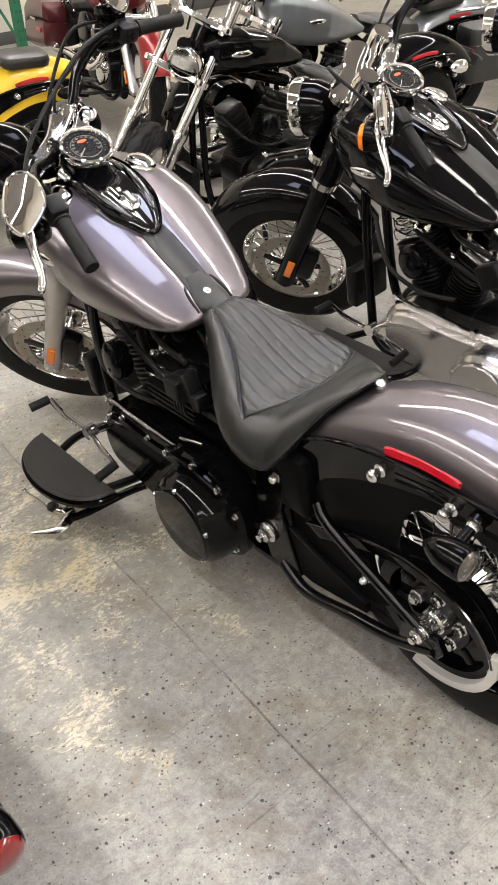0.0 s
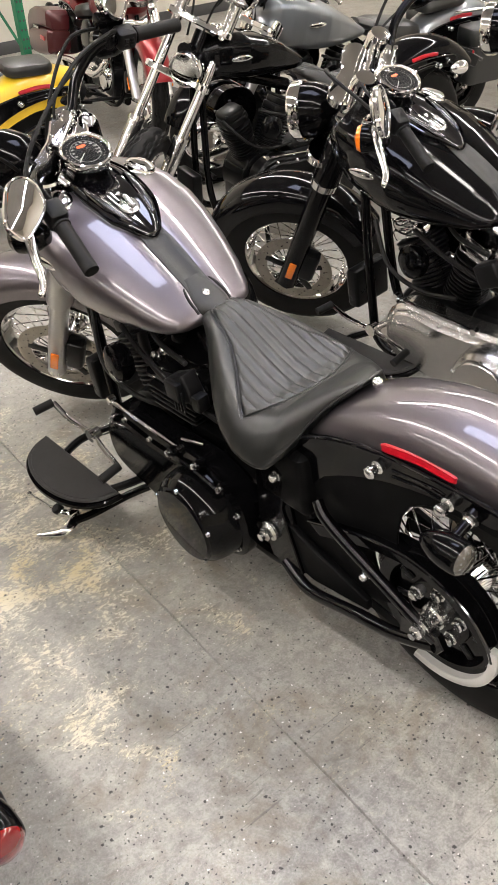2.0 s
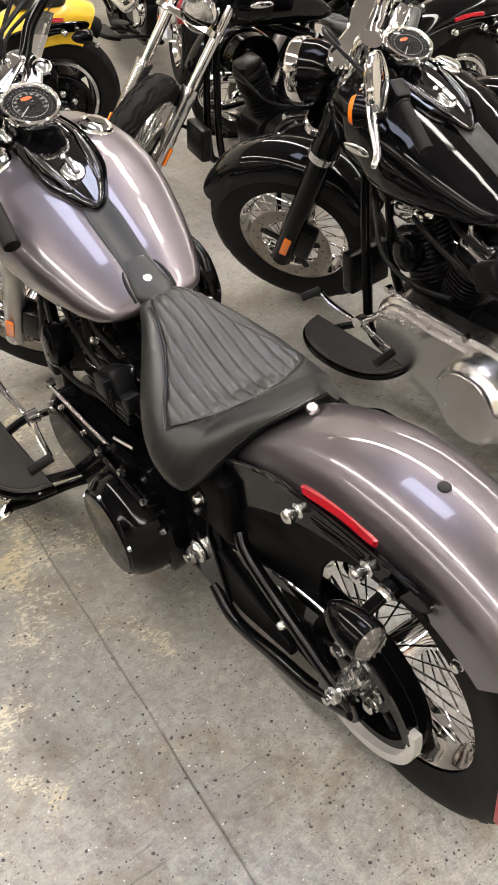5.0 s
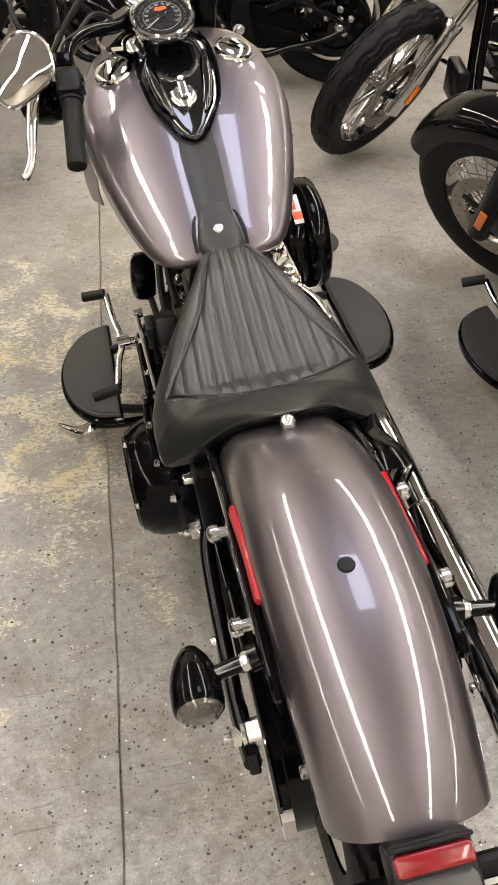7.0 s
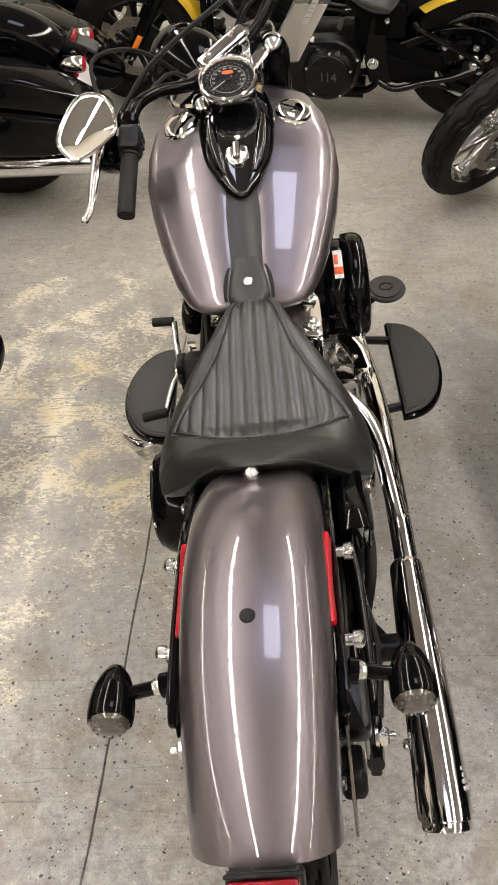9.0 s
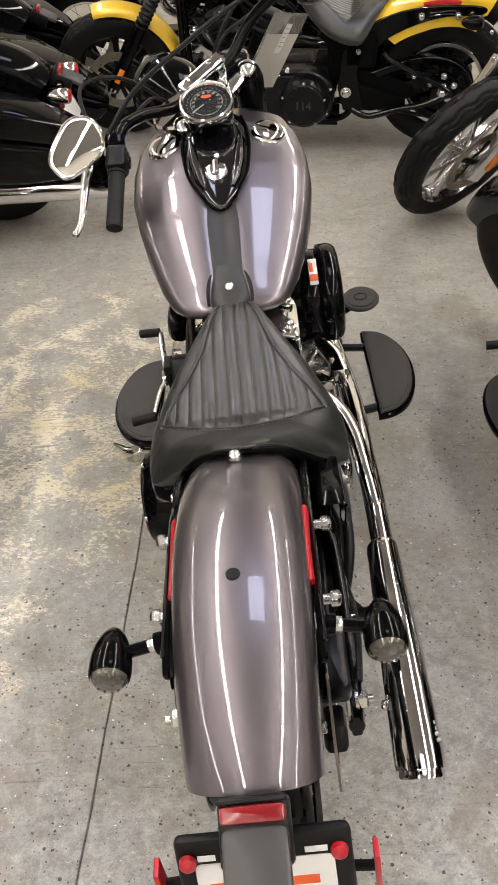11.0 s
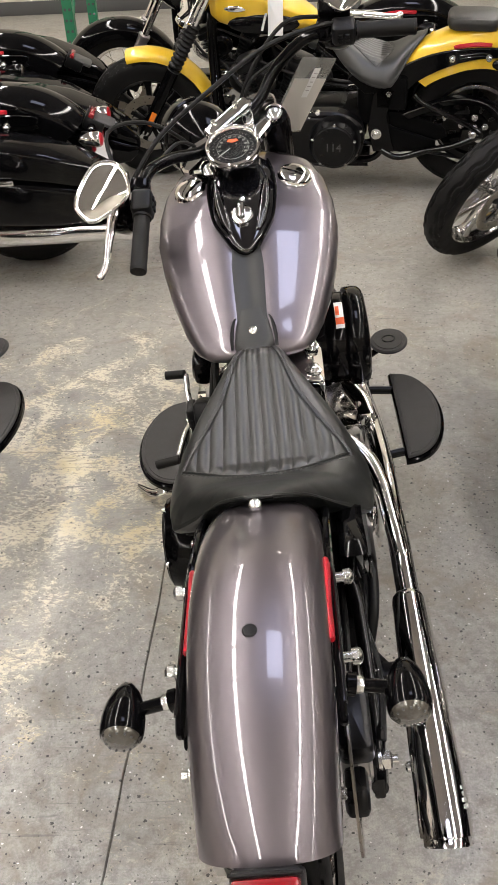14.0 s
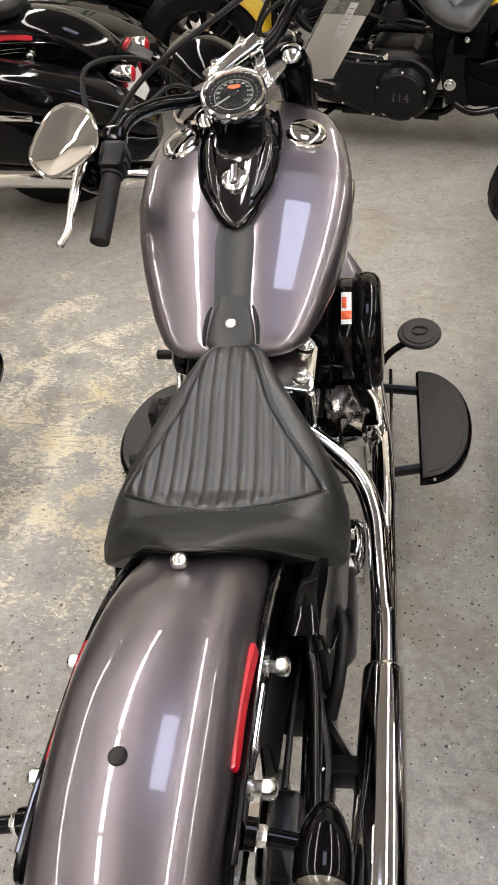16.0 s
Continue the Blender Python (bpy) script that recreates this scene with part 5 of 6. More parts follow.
        for y, z in ((0.126, 0.660), (-0.038, 0.664), (-0.20, 0.58)):
            x_ = 0.114 if y > -0.1 else 0.088
            if y < -0.1:
                mk("guard_bolt", bolt((s * x_, y, z), (s, 0, 0), 0.009, 0.014), M_STEEL, stt)
                continue
            stud = mk("strut_stud", lathe([(0, 0.014), (0.004, 0.014), (0.004, 0.0085), (0.018, 0.0085)], 14, (s, 0, 0), (s * x_, y, z)), M_STEEL, stt)
            mk("stud_nut", lathe([(0.016, 0.0125), (0.026, 0.0130), (0.030, 0.010), (0.032, 0.006), (0.0325, 0.001)], 16, (s, 0, 0), (s * x_, y, z)), M_STEEL, stud)
        rt = Matrix.Translation((s * 0.1035, 0.012, 0.712)) @ Matrix.Rotation(radians(-17 * s), 4, "Y")
        mk("reflector", xf(plate(smooth2([(0.108, -0.010), (0.104, 0.002), (0.02, 0.013), (-0.052, 0.010), (-0.058, 0.002), (-0.05, -0.007), (0.02, -0.006), (0.098, -0.015)], 3), -s * 0.004, s * 0.0055, bev=0.003), rt), M_REFL, stt, "red side reflector")
        sx_, sy_, sz_ = g("sig_at", (0.2, -0.10, 0.662))
        signal(bike, (s * sx_, sy_, sz_), True, g("sigmat", M_GLOSSB), g("siglens", M_SMOKE), I, (s * (sx_ - 0.082), sy_ + 0.004, sz_ + 0.016), lod > 1)
    # inner guard behind the struts
    mk("inner_guard", fender((0, 0.0, 0.352), 0.400, 0.094, 30, 128, 0.072, 24), M_DULL, bike)
    TL = Matrix(((-1, 0, 0, 0), (0, -0.89, -0.456, -0.357), (0, -0.456, 0.89, 0.652), (0, 0, 0, 1)))
    if g("lamp", True):
        tl = mk("tail_lamp", xf(cat(rbox((0, 0.02, -0.026), (0.09, 0.085, 0.055), 0.008), rbox((0, -0.0155, 0.003), (0.09, 0.005, 0.02), 0.002)), TL), M_PLASTIC, bike, "black tail lamp housing")
        mk("lamp_lens", xf(rbox((0, 0, 0.004), (0.082, 0.022, 0.022), 0.005), TL), M_LENS, tl, "red tail lamp lens")
        mk("lamp_pad", xf(rbox((0, 0.056, -0.004), (0.084, 0.086, 0.016), 0.005, r=0.012), TL), M_PAD, tl, "dark grey lamp bracket cover")
    if g("plate"):
        pl = mk("plate_holder", cat(rbox((0, -0.365, 0.50), (0.235, 0.02, 0.155), 0.01, Matrix.Rotation(radians(-22), 3, "X"), r=0.02), tube([(0, -0.30, 0.55), (0, -0.36, 0.55)], 0.03, 10, 1)), M_PLASTIC, bike)
        Pm = Matrix.Translation((0, -0.378, 0.497)) @ Matrix.Rotation(radians(90 - 22), 4, "X")
        mk("number_plate", xf(rbox((0, -0.005, 0), (0.185, 0.105, 0.002), 0.0008, r=0.008), Pm), M_WHITE, pl, "white dealer plate with lettering")
        if lod > 1:
            mk("lettering_bars", xf(cat(rbox((-0.075, 0.058, 0.0015), (0.024, 0.009, 0.001), 0.0002), rbox((0.07, 0.058, 0.0015), (0.03, 0.009, 0.001), 0.0002)), Pm), M_INK, pl)
            mk("logo_bars", xf(cat(rbox((-0.045, 0.008, 0.0015), (0.06, 0.016, 0.001), 0.0002), rbox((0.04, 0.01, 0.0015), (0.06, 0.014, 0.001), 0.0002)), Pm), M_ORANGE, pl)
            letters("plate_letters", "MARCOS, CA.", 0.018, Pm @ Matrix.Translation((0.01, -0.022, 0.0012)), M_INKB, pl, 0.0004)
        for s in (-1, 1):
            mk("plate_reflector", xf(lathe([(0, 0.012), (0.008, 0.011), (0.012, 0.006), (0.013, 0.001)], 16, "z"), Pm @ Matrix.Translation((s * 0.10, 0.055, 0.002))), M_REFL, pl)
            mk("side_reflector", rbox((s * 0.148, -0.35, 0.47), (0.008, 0.028, 0.11), 0.002), M_REFL, pl)
            mk("reflector_arm", tube([(s * 0.10, -0.345, 0.47), (s * 0.147, -0.348, 0.47)], 0.008, 8, 1), M_SATIN, pl)

    if g("bags"):
        for s in (-1, 1):
            if g("bags") == "hard":
                sec = [(0.30, 0.40, 0.62, 0.30), (0.27, 0.37, 0.655, 0.335), (0.1, 0.345, 0.665, 0.345), (-0.08, 0.335, 0.65, 0.345), (-0.22, 0.33, 0.62, 0.34), (-0.36, 0.34, 0.565, 0.325), (-0.46, 0.36, 0.50, 0.30), (-0.50, 0.40, 0.46, 0.27)]
                lid = lambda a_, b_, wx, y_: [(s * (0.165 + (wx - 0.165) * (0.5 + 0.5 * u)), y_, a_ + (b_ - a_) * (0.5 + 0.5 * v)) for u, v in rrect(1, 1, 0.35, 4)]
                bag = mk("saddlebag", loft([lid(zl, zl + (zh - zl) * 0.62, wx, y_) for y_, zl, zh, wx in sec]), g("bagpaint", paint), bike, "hard painted saddlebag")
                mk("bag_lid", loft([lid(zl + (zh - zl) * 0.635, zh + 0.02, wx, y_) for y_, zl, zh, wx in sec]), g("bagpaint", paint), bag)
                mk("latch", rbox((s * 0.345, 0.0, 0.535), (0.014, 0.16, 0.022), 0.005), M_CHROME, bag)
                mk("bag_stripe", rbox((s * 0.345, 0.16, 0.475), (0.006, 0.12, 0.03), 0.002), M_REFL, bag)
                if s < 0:
                    mk("left_muffler", tube([(-0.25, 0.5, 0.27), (-0.27, 0.3, 0.27), (-0.27, -0.45, 0.285), (-0.27, -0.5, 0.285)], [0.03, 0.05, 0.05, 0.05, 0.044], 20, 3), M_CHROME, bike)
            else:
                bag = mk("saddlebag", rbox((s * 0.24, -0.12, 0.52), (0.17, 0.46, 0.30), 0.03, r=0.05), M_LEATHER, bike, "black leather saddlebag with chrome studs")
                mk("bag_flap", rbox((s * 0.243, -0.12, 0.64), (0.185, 0.48, 0.10), 0.02, r=0.05), M_LEATHER, bag)
                for i in range(16):
                    mk("stud", ball((s * 0.336, -0.32 + 0.027 * i, 0.60), 0.005, 8, m=5), M_CHROME, bag)
        if g("bags") != "hard":
            mk("fender_rail", tube([(-0.12, 0.1, 0.74), (-0.13, -0.2, 0.74), (0, -0.33, 0.72), (0.13, -0.2, 0.74), (0.12, 0.1, 0.74)], 0.009, 8), M_CHROME, bike)

    # front end, in the stem frame
    up, low = g("fork_up", M_CHROME), g("fork_low", M_ALU)
    T = lambda gg: xf(gg, B)
    LEGF, Lb = -0.015, -0.80
    cut0, cut1, cut2 = g("cuts", (-0.46, -0.26, 0.02))
    for s in (-1, 1):
        leg = mk("fork_leg", T(cat(tube([(s * 0.108, LEGF, Lb - 0.02), (s * 0.108, LEGF, cut0 + 0.02)], g("leg_r", 0.030), 20, 1), lathe([(0, g("leg_r", 0.030) + 0.004), (0.02, g("leg_r", 0.030) + 0.003)], 20, "z", (s * 0.108, LEGF, cut0 + 0.005)), rbox((s * 0.10, LEGF, Lb), (0.05, 0.055, 0.07), 0.012))), low, bike)
        mk("fork_tube", T(tube([(s * 0.108, LEGF, -0.46), (s * 0.108, LEGF, 0.02)], 0.021, 16, 1)), M_CHROME, leg)
        if g("cover", True):
            mk("fork_cover", T(lathe([(cut1, 0.030), (cut1 + 0.01, 0.034), (cut2 - 0.07, 0.036), (cut2 - 0.02, 0.036), (cut2, 0.03)], 24, "z", (s * 0.108, LEGF, 0.0))), up, leg)
            mk("fork_shroud", T(lathe([(cut0, 0.034), (cut0 + 0.01, g("shroud_r", 0.039)), (cut1 - 0.01, g("shroud_r", 0.039)), (cut1, 0.034)], 24, "z", (s * 0.108, LEGF, 0.0))), g("shroud", up), leg)
        if g("ring"):
            mk("fork_ring", T(lathe([(cut0 - 0.016, 0.034), (cut0 - 0.014, 0.047), (cut0 + 0.012, 0.047), (cut0 + 0.014, 0.034)], 24, "z", (s * 0.108, LEGF, 0.0))), M_CHROME, leg)
            mk("fork_ring", T(lathe([(cut1 - 0.025, 0.036), (cut1 - 0.023, 0.047), (cut1 + 0.005, 0.047), (cut1 + 0.007, 0.036)], 24, "z", (s * 0.108, LEGF, 0.0))), M_CHROME, leg)
        if g("gaiter"):
            mk("gaiter", T(lathe([(-0.46 + 0.012 * i, 0.036 if i % 2 else 0.027) for i in range(22)], 18, "z", (s * 0.108, LEGF, 0))), M_RUBBER, leg)
        mk("reflector", T(rbox((s * 0.146, LEGF, -0.72), (0.008, 0.026, 0.078), 0.003)), M_AMBER, leg, "amber fork reflector")
        mk("axle_cap", T(bolt((s * 0.125, LEGF, Lb - 0.01), (s, 0, 0), 0.016, 0.012)), M_STEEL, leg)
    cl = mk("triple_clamp", T(cat(plate(smooth2([(-0.15, 0.03), (-0.11, 0.075), (0, 0.06), (0.11, 0.075), (0.15, 0.03), (0.10, -0.02), (0, -0.04), (-0.10, -0.02)], 3), 0.0, 0.028, "xy", 0.005), plate(smooth2([(-0.15, 0.03), (-0.11, 0.075), (0, 0.06), (0.11, 0.075), (0.15, 0.03), (0.10, -0.02), (0, -0.04), (-0.10, -0.02)], 3), -0.23, -0.20, "xy", 0.005))), g("clamp", M_CHROME), bike)
    for s in (-1, 1):
        mk("fork_cap", T(lathe([(0.028, 0.022), (0.036, 0.022), (0.042, 0.015), (0.043, 0.001)], 16, "z", (s * 0.108, LEGF, 0))), M_CHROME, cl)
    tall = g("tall", 0.0)
    if tall:
        for s in (-1, 1):
            mk("upper_tube", T(tube([(s * 0.108, LEGF, 0.0), (s * 0.108, LEGF, tall + 0.02)], 0.027, 18, 1)), M_POLISH, cl)
        mk("top_bridge", T(rbox((0, 0.0, tall), (0.30, 0.075, 0.03), 0.012)), M_POLISH, cl)
    mk("caliper", T(cat(rbox((-0.105, -0.07, -0.70), (0.05, 0.06, 0.13), 0.014))), M_SATIN, bike)
    # headlamp
    hc = Vector(g("lamp_at", (0, 0.185, -0.10)))
    hr = g("lamp_r", 0.088)
    hd = Vector((0, 0.86, -0.5))
    hl = mk("headlamp", T(lathe([(-1.55 * hr, 0.1 * hr), (-1.45 * hr, 0.4 * hr), (-1.1 * hr, 0.72 * hr), (-0.6 * hr, 0.93 * hr), (0, hr)], 36, hd, hc)), g("lampmat", M_GLOSSB), bike)
    mk("lamp_rim", T(lathe([(-0.01, hr * 1.0), (-0.006, hr * 1.05), (0.02, hr * 1.06), (0.03, hr * 1.0), (0.026, hr * 0.92)], 36, hd, hc, False)), g("lamp_rim", M_CHROME), hl)
    mk("reflector_bowl", T(lathe([(-0.05, 0.02), (-0.03, hr * 0.6), (0.012, hr * 0.93)], 30, hd, hc, False)), M_WHEEL, hl)
    mk("lamp_glass", T(lathe([(0.022, hr * 0.94), (0.032, hr * 0.6), (0.036, 0.001)], 30, hd, hc, False)), M_GLASS, hl)
    mk("lamp_bracket", T(tube([(0, 0.04, -0.10), (0, 0.10, -0.11)], 0.03, 10, 1)), M_GLOSSB, hl)
    # handlebar
    B = B @ Matrix.Translation(g("bars_at", (0, 0, tall)))
    T = lambda gg: xf(gg, B)
    rise = g("bars", "low")
    bm_ = g("barmat", M_GLOSSB)
    if rise == "low":
        half = [(0.0, 0.022, 0.045), (0.09, 0.022, 0.048), (0.17, 0.035, 0.085), (0.25, 0.01, 0.13), (0.31, -0.045, 0.138), (0.432, -0.164, 0.130)]
    elif rise == "ape":
        half = [(0.0, 0.045, 0.075), (0.12, 0.05, 0.08), (0.19, 0.06, 0.16), (0.24, 0.04, 0.30), (0.30, -0.04, 0.34), (0.42, -0.15, 0.32)]
    else:
        half = [(0.0, 0.045, 0.075), (0.10, 0.05, 0.09), (0.20, 0.05, 0.17), (0.30, 0.0, 0.21), (0.42, -0.12, 0.19)]
    up_ = 0.0 if rise == "low" else 0.03
    grip_in, grip_out = Vector(half[-2]) * 0.78 + Vector(half[-1]) * 0.22, Vector(half[-1])
    bar = mk("handlebar", T(tube([(-x, f_, h) for x, f_, h in reversed(half[1:])] + half, 0.0135, 12, 5)), bm_, bike)
    cf = 0.022 if rise == "low" else 0.05
    mk("bar_clamp", T(cat(*[rbox((s * 0.045, cf, 0.05 + up_), (0.034, 0.046, 0.050), 0.012) for s in (-1, 1)], rbox((0, cf, 0.078 + up_), (0.132, 0.034, 0.014), 0.006), *[tube([(s * 0.045, cf, 0.0), (s * 0.045, cf, 0.04 + up_)], 0.017, 12, 1) for s in (-1, 1)], *[bolt((s * q, cf + f_, 0.083 + up_), "z", 0.006, 0.009) for s in (-1, 1) for q, f_ in ((0.035, 0.012), (0.058, -0.012))])), M_CHROME, bar)
    for s in (-1, 1):
        mm = Matrix.Diagonal((s, 1, 1, 1))
        Q = lambda gg: xf(gg, B @ mm)
        gr = mk("grip", Q(cat(tube([grip_in, grip_out], 0.0178, 16, 1), tube([grip_out - (grip_out - grip_in) * 0.03, grip_out + (grip_out - grip_in) * 0.02], [0.0185, 0.0175], 16, 1), tube([grip_in, grip_in + (grip_out - grip_in) * 0.04], 0.021, 16, 1))), M_RUBBER, bar)
        d = (grip_out - grip_in).normalized()
        hous = grip_in - d * 0.03
        rot = Matrix(((d.x, -d.y, 0), (d.y, d.x, 0), (d.z, 0, 1)))
        mk("switch_housing", Q(cat(rbox(hous, (0.055, 0.046, 0.05), 0.010, rot), *[rbox(hous + rot @ Vector((0.008 * i, -0.024, 0.008 * j)), (0.011, 0.006, 0.01), 0.002, rot) for i in (-1, 1) for j in (-1, 1)])), M_PLASTIC, bar)
        mk("lever_bracket", Q(cat(rbox(hous + rot @ Vector((-0.045, 0.008, 0.0)), (0.035, 0.042, 0.042), 0.01, rot), rbox(hous + rot @ Vector((-0.02, 0.05, 0.006 + (0.012 if s > 0 else 0))), (0.075 if s > 0 else 0.05, 0.04, 0.035 if s > 0 else 0.022), 0.009, rot))), M_GLOSSB, bar)
        lv = [hous + rot @ Vector(v) for v in ((-0.02, 0.055, 0.0), (0.02, 0.072, -0.002), (0.09, 0.064, -0.004), (0.15, 0.058, -0.004), (0.19, 0.064, -0.004))]
        if rise == "low":
            l0, l1 = lv[0], Vector((0.484, -0.072, 0.072))
            lv = [l0.lerp(l1, q) + Vector((0, o_, 0)) for q, o_ in ((0, 0), (0.2, 0.006), (0.55, 0.0), (0.82, -0.008), (1, 0))]
        mk("lever", Q(cat(tube(lv, [0.010, 0.013, 0.011, 0.009, 0.008], 10, 4, flat=0.6), ball(lv[-1], 0.009, 10))), M_CHROME, bar)
        if g("bar_signals", True):
            sc = hous + rot @ Vector((-0.01, 0.055, -0.055))
            body = mk("turn_signal", Q(lathe([(-0.05, 0.006), (-0.045, 0.02), (-0.02, 0.034), (0.01, 0.04), (0.025, 0.04)], 20, (0, 0.9, -0.4), sc)), M_GLOSSB, bar)
            mk("signal_lens", Q(lathe([(0.024, 0.0395), (0.038, 0.033), (0.046, 0.016), (0.047, 0.002)], 20, (0, 0.9, -0.4), sc)), g("barlens", M_AMBER), body)
            mk("stalk", Q(tube([sc, hous + rot @ Vector((-0.02, 0.03, -0.015))], 0.008, 8, 1)), M_GLOSSB, body)
        # mirror
        if g("mirrors", True):
            mc = Vector((0.368, 0.0, 0.195)) if rise == "low" else hous + Vector((-0.005, 0.03, 0.115))
            mn = Vector(g("mirror_face", (0.119, -0.6245, 0.772))).normalized()
            my = (Vector((0, 0, 1)) - mn * mn.z).normalized()
            mrot = Matrix.Translation(mc) @ Matrix((mn.cross(my), my, mn)).transposed().to_4x4()
            oval = smooth2([(-0.025, 0.040), (0.013, 0.055), (0.045, 0.045), (0.062, 0.019), (0.057, -0.012), (0.040, -0.036), (-0.002, -0.046), (-0.051, -0.046), (-0.068, -0.027), (-0.068, 0.007)], 4)
            mb = mk("mirror", xf(cat(plate(oval, -0.012, 0.002, "xy", 0.003), plate(inset(oval, 0.012), -0.026, -0.011, "xy", 0.008)), B @ mm @ mrot), M_CHROME, bar)
            mk("mirror_glass", xf(loft([[(x_ * q, y_ * q, 0.0016 + 0.0046 * (1 - q * q)) for x_, y_ in inset(oval, 0.004)] for q in np.linspace(1, 0.02, 24)]), B @ mm @ mrot), M_MIRROR, mb, "", 80)
            mk("mirror_bead", xf(tube([(x_, y_, 0.0016) for x_, y_ in inset(oval, 0.0015) + inset(oval, 0.0015)[:1]], 0.0032, 8, 1), B @ mm @ mrot), M_CHROME, mb)
            mk("mirror_stem", Q(tube([hous + rot @ Vector((-0.02, 0.045, 0.01)), mc + Vector((-0.01, 0.03, -0.05)), mc - mn * 0.018], 0.006, 8, 5)), M_CHROME, mb)
        # cables
        mk("cable", Q(tube([hous + rot @ Vector((-0.05, 0.05, 0)), (0.24, 0.16 if s < 0 else 0.075, 0.14), (0.12, 0.17 if s < 0 else 0.085, 0.06), (0.05, 0.10 if s < 0 else 0.07, -0.06), (0.03, 0.02, -0.2)], 0.0048, 8, 6)), M_RUBBER, bar)
        mk("cable", Q(tube([hous + rot @ Vector((-0.05, 0.01, -0.01)), Vector(half[2]) + Vector((0, 0.02, 0.0)), (0.10, 0.07, 0.05), (0.04, 0.03, -0.05)], 0.0042, 8, 6)), M_RUBBER, bar)
    if lod > 1:
        mk("clutch_cable", xf(tube([(-0.28, 0.03, 0.12), (-0.17, 0.05, 0.15), (-0.02, 0.045, 0.165), (0.14, 0.02, 0.185), (0.27, -0.02, 0.17), (0.31, -0.03, 0.15)], 0.0055, 8, 6), B), M_RUBBER, bar)
    if g("tag"):
        tp, dn_ = Vector(g("tag")), Vector((-0.55, 0.05, -0.84)).normalized()
        sd = (Vector((0.6, 0.79, -0.15)) - dn_ * Vector((0.6, 0.79, -0.15)).dot(dn_)).normalized()
        nn = sd.cross(-dn_).normalized()
        K_ = Matrix.Translation(tp) @ Matrix((sd, -dn_, nn)).transposed().to_4x4()
        tg = mk("price_tag", xf(rbox((0, -0.10, 0), (0.17, 0.21, 0.0025), 0.0008), K_), M_FILM, bar, "clear sleeve with a grey price sheet")
        mk("tag_sheet", xf(rbox((0, -0.125, 0.0022), (0.16, 0.15, 0.0008), 0.0003), K_), M_SHEET, tg)
        st_ = mk("tag_sticker", xf(rbox((0.01, -0.062, 0.0026), (0.03, 0.08, 0.0008), 0.0003), K_), M_WHITE, tg)
        for i in range(5):
            mk("sticker_line", xf(rbox((0.01, -0.035 - 0.012 * i, 0.0034), (0.02 - 0.003 * (i % 3), 0.002, 0.0006), 0.0002), K_), M_PRINT, st_)
        mk("tag_tie", tube([tp, tp - dn_ * 0.05 + nn * 0.01], 0.0015, 6, 1), M_RUBBER, tg)
    if g("card"):
        cd = mk("price_card", xf(rbox((0, 0, 0), (0.07, 0.16, 0.001), 0.0003), Matrix.Translation((-0.165, 0.93, 0.86)) @ Matrix.Rotation(radians(90), 4, "Z") @ Matrix.Rotation(radians(-78), 4, "X")), M_WHITE, bike, "white price card hung on the tank")
        mk("card_lines", xf(cat(*[rbox((0, 0.05 - 0.014 * i, -0.001), (0.045, 0.004, 0.001), 0.0002) for i in range(8)]), Matrix.Translation((-0.166, 0.93, 0.86)) @ Matrix.Rotation(radians(90), 4, "Z") @ Matrix.Rotation(radians(-78), 4, "X")), M_STITCH, cd)
    # front mudguard
    if g("ff", True):
        a0, a1 = g("ff_arc", (18, 158))
        ffR = g("fradius", R)
        mk("front_fender", xf(fender((0, 1.63 + dy, ffR), ffR + 0.035, g("ff_half", 0.082), a0, a1, g("ff_drop", 0.085), 36, 0.03), S), g("ffpaint", paint), bike, "", 50)
    return bike


PEANUT = [  # y, half width, crest, lowest
    (0.735, 0.03, 0.80, 0.785), (0.75, 0.06, 0.82, 0.77), (0.79, 0.085, 0.85, 0.765), (0.88, 0.112, 0.905, 0.765), (0.98, 0.13, 0.945, 0.768), (1.08, 0.138, 0.968, 0.772), (1.16, 0.13, 0.972, 0.78), (1.22, 0.105, 0.96, 0.795), (1.26, 0.06, 0.93, 0.82), (1.27, 0.02, 0.9, 0.84)]

# ---- the motorcycles ----
hero = motorcycle({"lod": 2, "radius": 0.343, "fradius": 0.322, "rrim": 0.215, "steer": 40, "plate": True, "tag": (0.218, 1.494, 1.107), "barlens": M_SMOKE, "lamp_rim": M_GLOSSB, "fork_up": M_GLOSSB, "shroud": M_ALU}, "charcoal pearl cruiser motorcycle with black leather saddle, leaning on its stand", (0, 0, 0), 0)
motorcycle({"paint": M_BLACKP, "primary": M_COVER, "rocker": M_CHROME, "steer": 34, "fork_low": M_GLOSSB, "shroud": M_GLOSSB, "ff_arc": (38, 160), "board_in": 0.105, "stand": False, "ring": True, "leg_r": 0.036, "shroud_r": 0.045, "reach": 0.07, "frim": 0.195, "cuts": (-0.30, -0.10, 0.11), "lamp_at": (0, 0.125, -0.16), "bars_at": (0, -0.08, 0.03), "mirror_face": (-0.095, -0.761, 0.636)}, "gloss black cruiser motorcycle with chrome engine covers and laced wheels", (0.965, -0.13, 0), 0)
motorcycle({"paint": M_BLACKP, "primary": M_ALU, "steer": 22, "fork_low": M_GLOSSB, "stand": False, "ring": True}, "gloss black cruiser motorcycle with black headlamp and chrome fork", (1.97, -0.06, 0), 0)
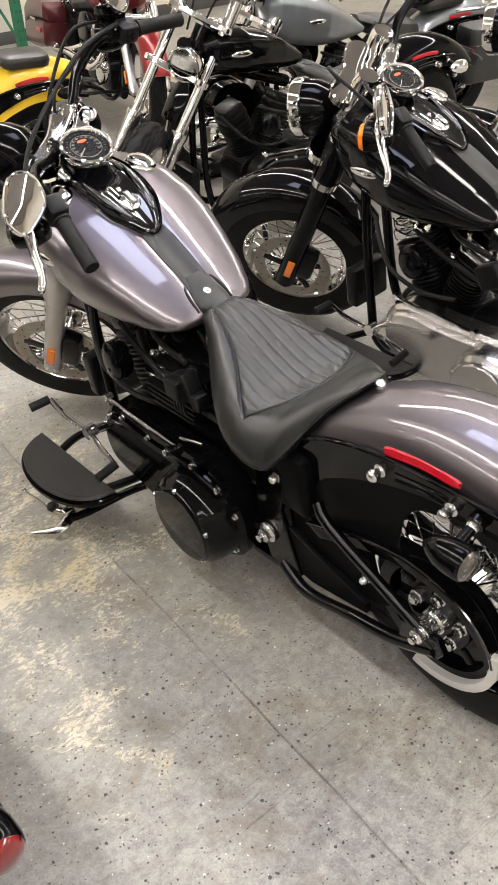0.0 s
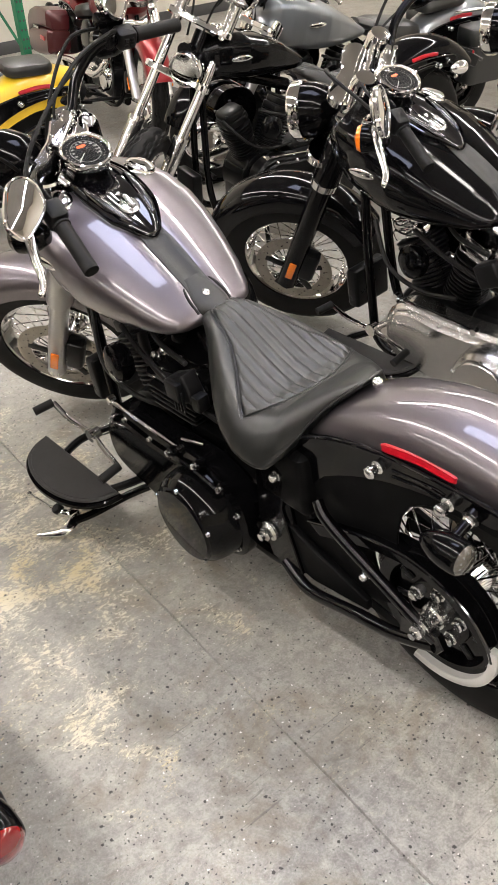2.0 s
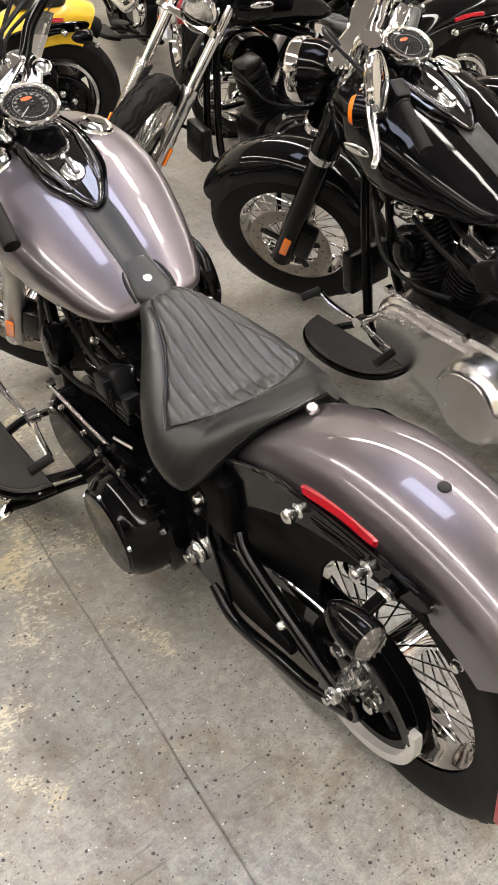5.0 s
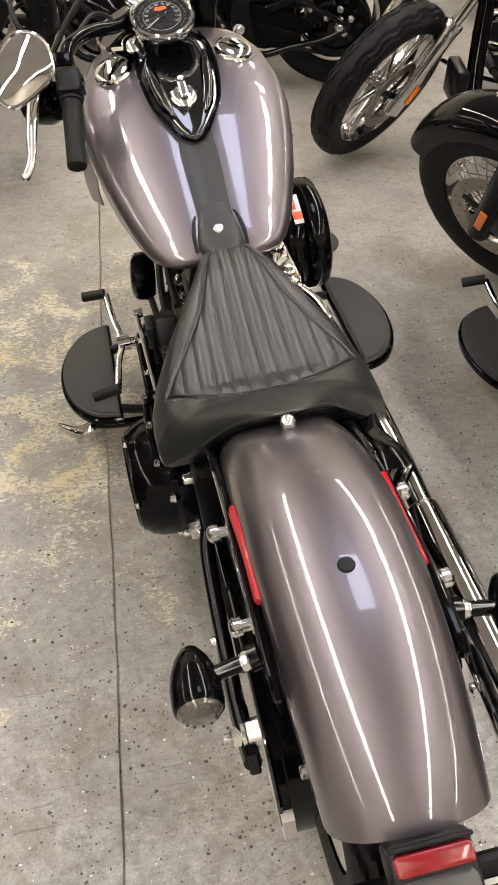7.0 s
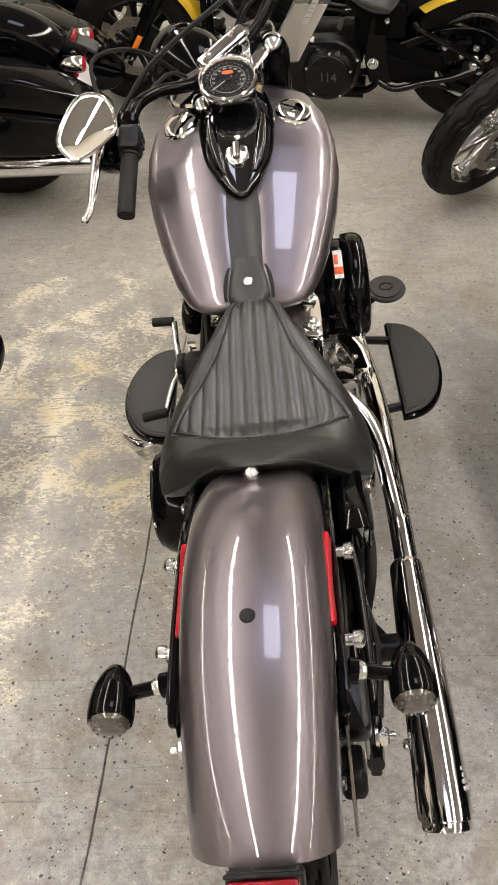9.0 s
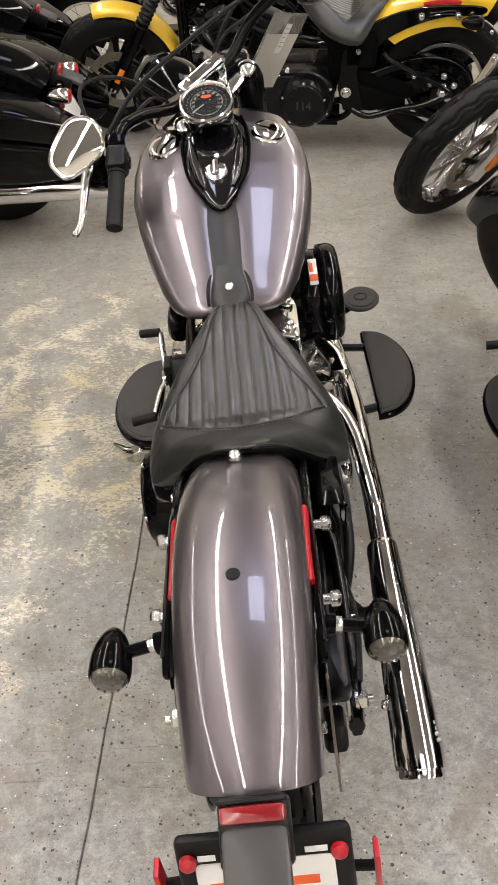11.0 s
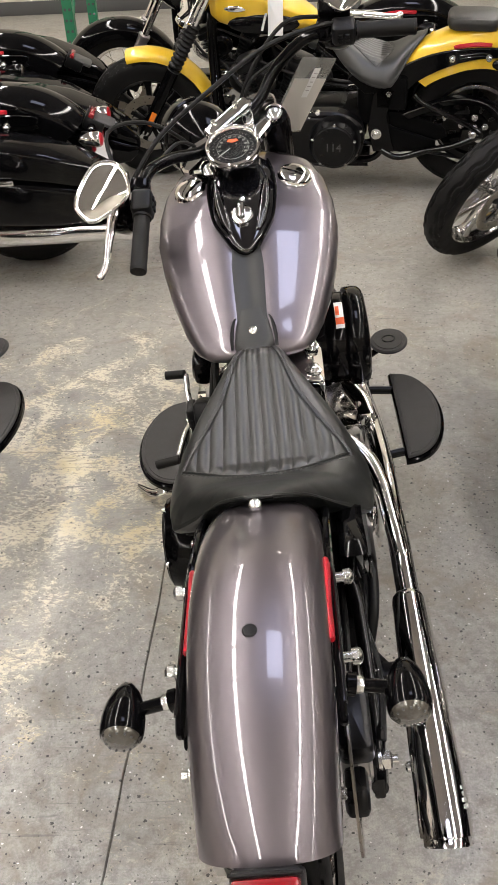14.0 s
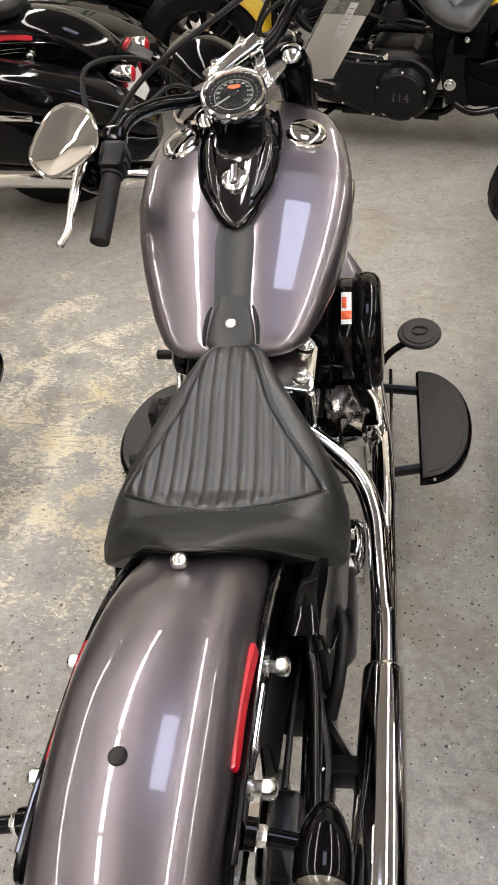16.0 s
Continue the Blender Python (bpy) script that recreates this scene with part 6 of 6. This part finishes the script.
motorcycle({"paint": M_BLACKP, "primary": M_SATIN, "steer": 44, "front_w": 0.13, "wheel": "cast7", "rim": M_POLISH, "cover": False, "fork_low": M_POLISH, "ff": False, "lamp_r": 0.07, "lampmat": M_CHROME, "bars": "mid", "barmat": M_CHROME, "console": False, "caps": 1, "valley": 0.0, "boards": False, "lamp_at": (-0.03, 0.06, -0.17), "tall": 0.15, "leg_r": 0.034, "frim": 0.24, "fradius": 0.33, "tank": PEANUT, "sigmat": M_CHROME}, "black motorcycle with bare chrome fork and silver cast wheels", (2.50, 2.43, 0), 83)
motorcycle({"paint": M_YELLOW, "primary": M_SATIN, "steer": 8, "wheel": "cast7", "rim": M_SATIN, "gaiter": True, "cover": False, "fork_low": M_GLOSSB, "bars": "mid", "console": False, "caps": 1, "valley": 0.0, "boards": False, "pipes": M_SATIN, "ff_arc": (76, 158), "ff_drop": 0.045, "ff_half": 0.065, "card": True, "tank": PEANUT, "badge": "114", "mirrors": False, "pillion": True, "graphic": True, "tail": 119, "lamp": False, "panels": False, "skirt": 0.06}, "yellow and black motorcycle with fork gaiters and black engine", (0.98, 3.58, 0), 79.5)
motorcycle({"paint": M_BLACKP, "primary": M_CHROME, "steer": 5, "dual": True, "seat": False, "wheel": "cast9", "rim": M_ALU, "lod": 0, "bags": "hard", "plate": True, "sig_at": (0.125, -0.36, 0.60), "siglens": M_REFL, "sigmat": M_CHROME}, "black touring motorcycle with hard saddlebags and chrome muffler", (-1.1, 2.85, 0), 90)
motorcycle({"paint": M_BLACKP, "primary": M_CHROME, "steer": 5, "dual": True, "seat": False, "wheel": "cast9", "rim": M_ALU, "lod": 0, "bags": "hard"}, "black touring motorcycle behind the other tourer", (-1.35, 3.85, 0), 92)
motorcycle({"paint": M_MAROON, "primary": M_GLOSSB, "steer": 10, "lod": 1, "siglens": M_REDDK, "sigmat": M_GLOSSB, "exhaust": False, "short_pipe": True}, "dark red cruiser motorcycle with black footboards and exhaust", (-1.19, 0.03, 0), 0)
motorcycle({"paint": M_RED, "primary": M_CHROME, "steer": -8, "dual": True, "seat": False, "lod": 0, "bags": "hard", "bagpaint": M_MAROON}, "candy red touring motorcycle with hard saddlebags", (2.6, 5.95, 0), 165)
motorcycle({"paint": M_SILVER, "primary": M_CHROME, "steer": 12, "dual": True, "seat": False, "lod": 0, "bars": "mid", "barmat": M_CHROME, "bags": "leather", "ffpaint": M_BLACKP}, "silver grey cruiser motorcycle with black leather saddlebags", (3.5, 3.0, 0), 80)
motorcycle({"paint": M_CREAM, "primary": M_CHROME, "steer": 12, "lod": 0}, "cream gold cruiser motorcycle", (5.75, 3.25, 0), 80)
motorcycle({"paint": M_BLACKP, "primary": M_CHROME, "steer": 12, "lod": 0, "cover": False, "fork_low": M_ALU}, "black motorcycle with chrome fork parked behind the yellow one", (0.75, 4.35, 0), 80)


# ---- pallet rack uprights by the wall ----
def rack(x, y0, y1):
    up = tagged(new("rack_upright"), "green steel pallet rack upright with punched holes", "rack", "green rack uprights")
    up.matrix_basis = pose(x, y0, 0)
    for y in (0.0, y1 - y0):
        po = mk("post", plate([(-0.038, y - 0.035), (0.038, y - 0.035), (0.038, y + 0.035), (0.03, y + 0.035), (0.03, y - 0.027), (-0.03, y - 0.027), (-0.03, y + 0.035), (-0.038, y + 0.035)], 0.006, 3.2, "xy", 0.001), M_GREEN, up)
        for i in range(40):
            for sx in (-0.017, 0.017):
                g = lathe([(0.0, 0.001), (0.0008, 0.011)], 8, (0, -1, 0), (0, 0, 0), False)
                if i == 0 and sx < 0:
                    slot = mk("slot", g, M_BASE, po)
                    slot.matrix_basis = pose(sx, y - 0.0352, 0.08)
                else:
                    again(slot, po, pose(sx, y - 0.0352, 0.08 + 0.076 * i))
        mk("foot_plate", rbox((0, y, 0.003), (0.12, 0.12, 0.006), 0.001), M_GREEN, po)
    for z0, z1 in ((0.2, 1.0), (1.0, 1.8), (1.8, 2.6)):
        mk("brace", tube([(0, 0.03, z0), (0, y1 - y0 - 0.03, z1)], 0.014, 6, 1), M_GREEN, up)


rack(-1.51, 6.45, 7.5)
rack(2.78, 7.2, 8.2)
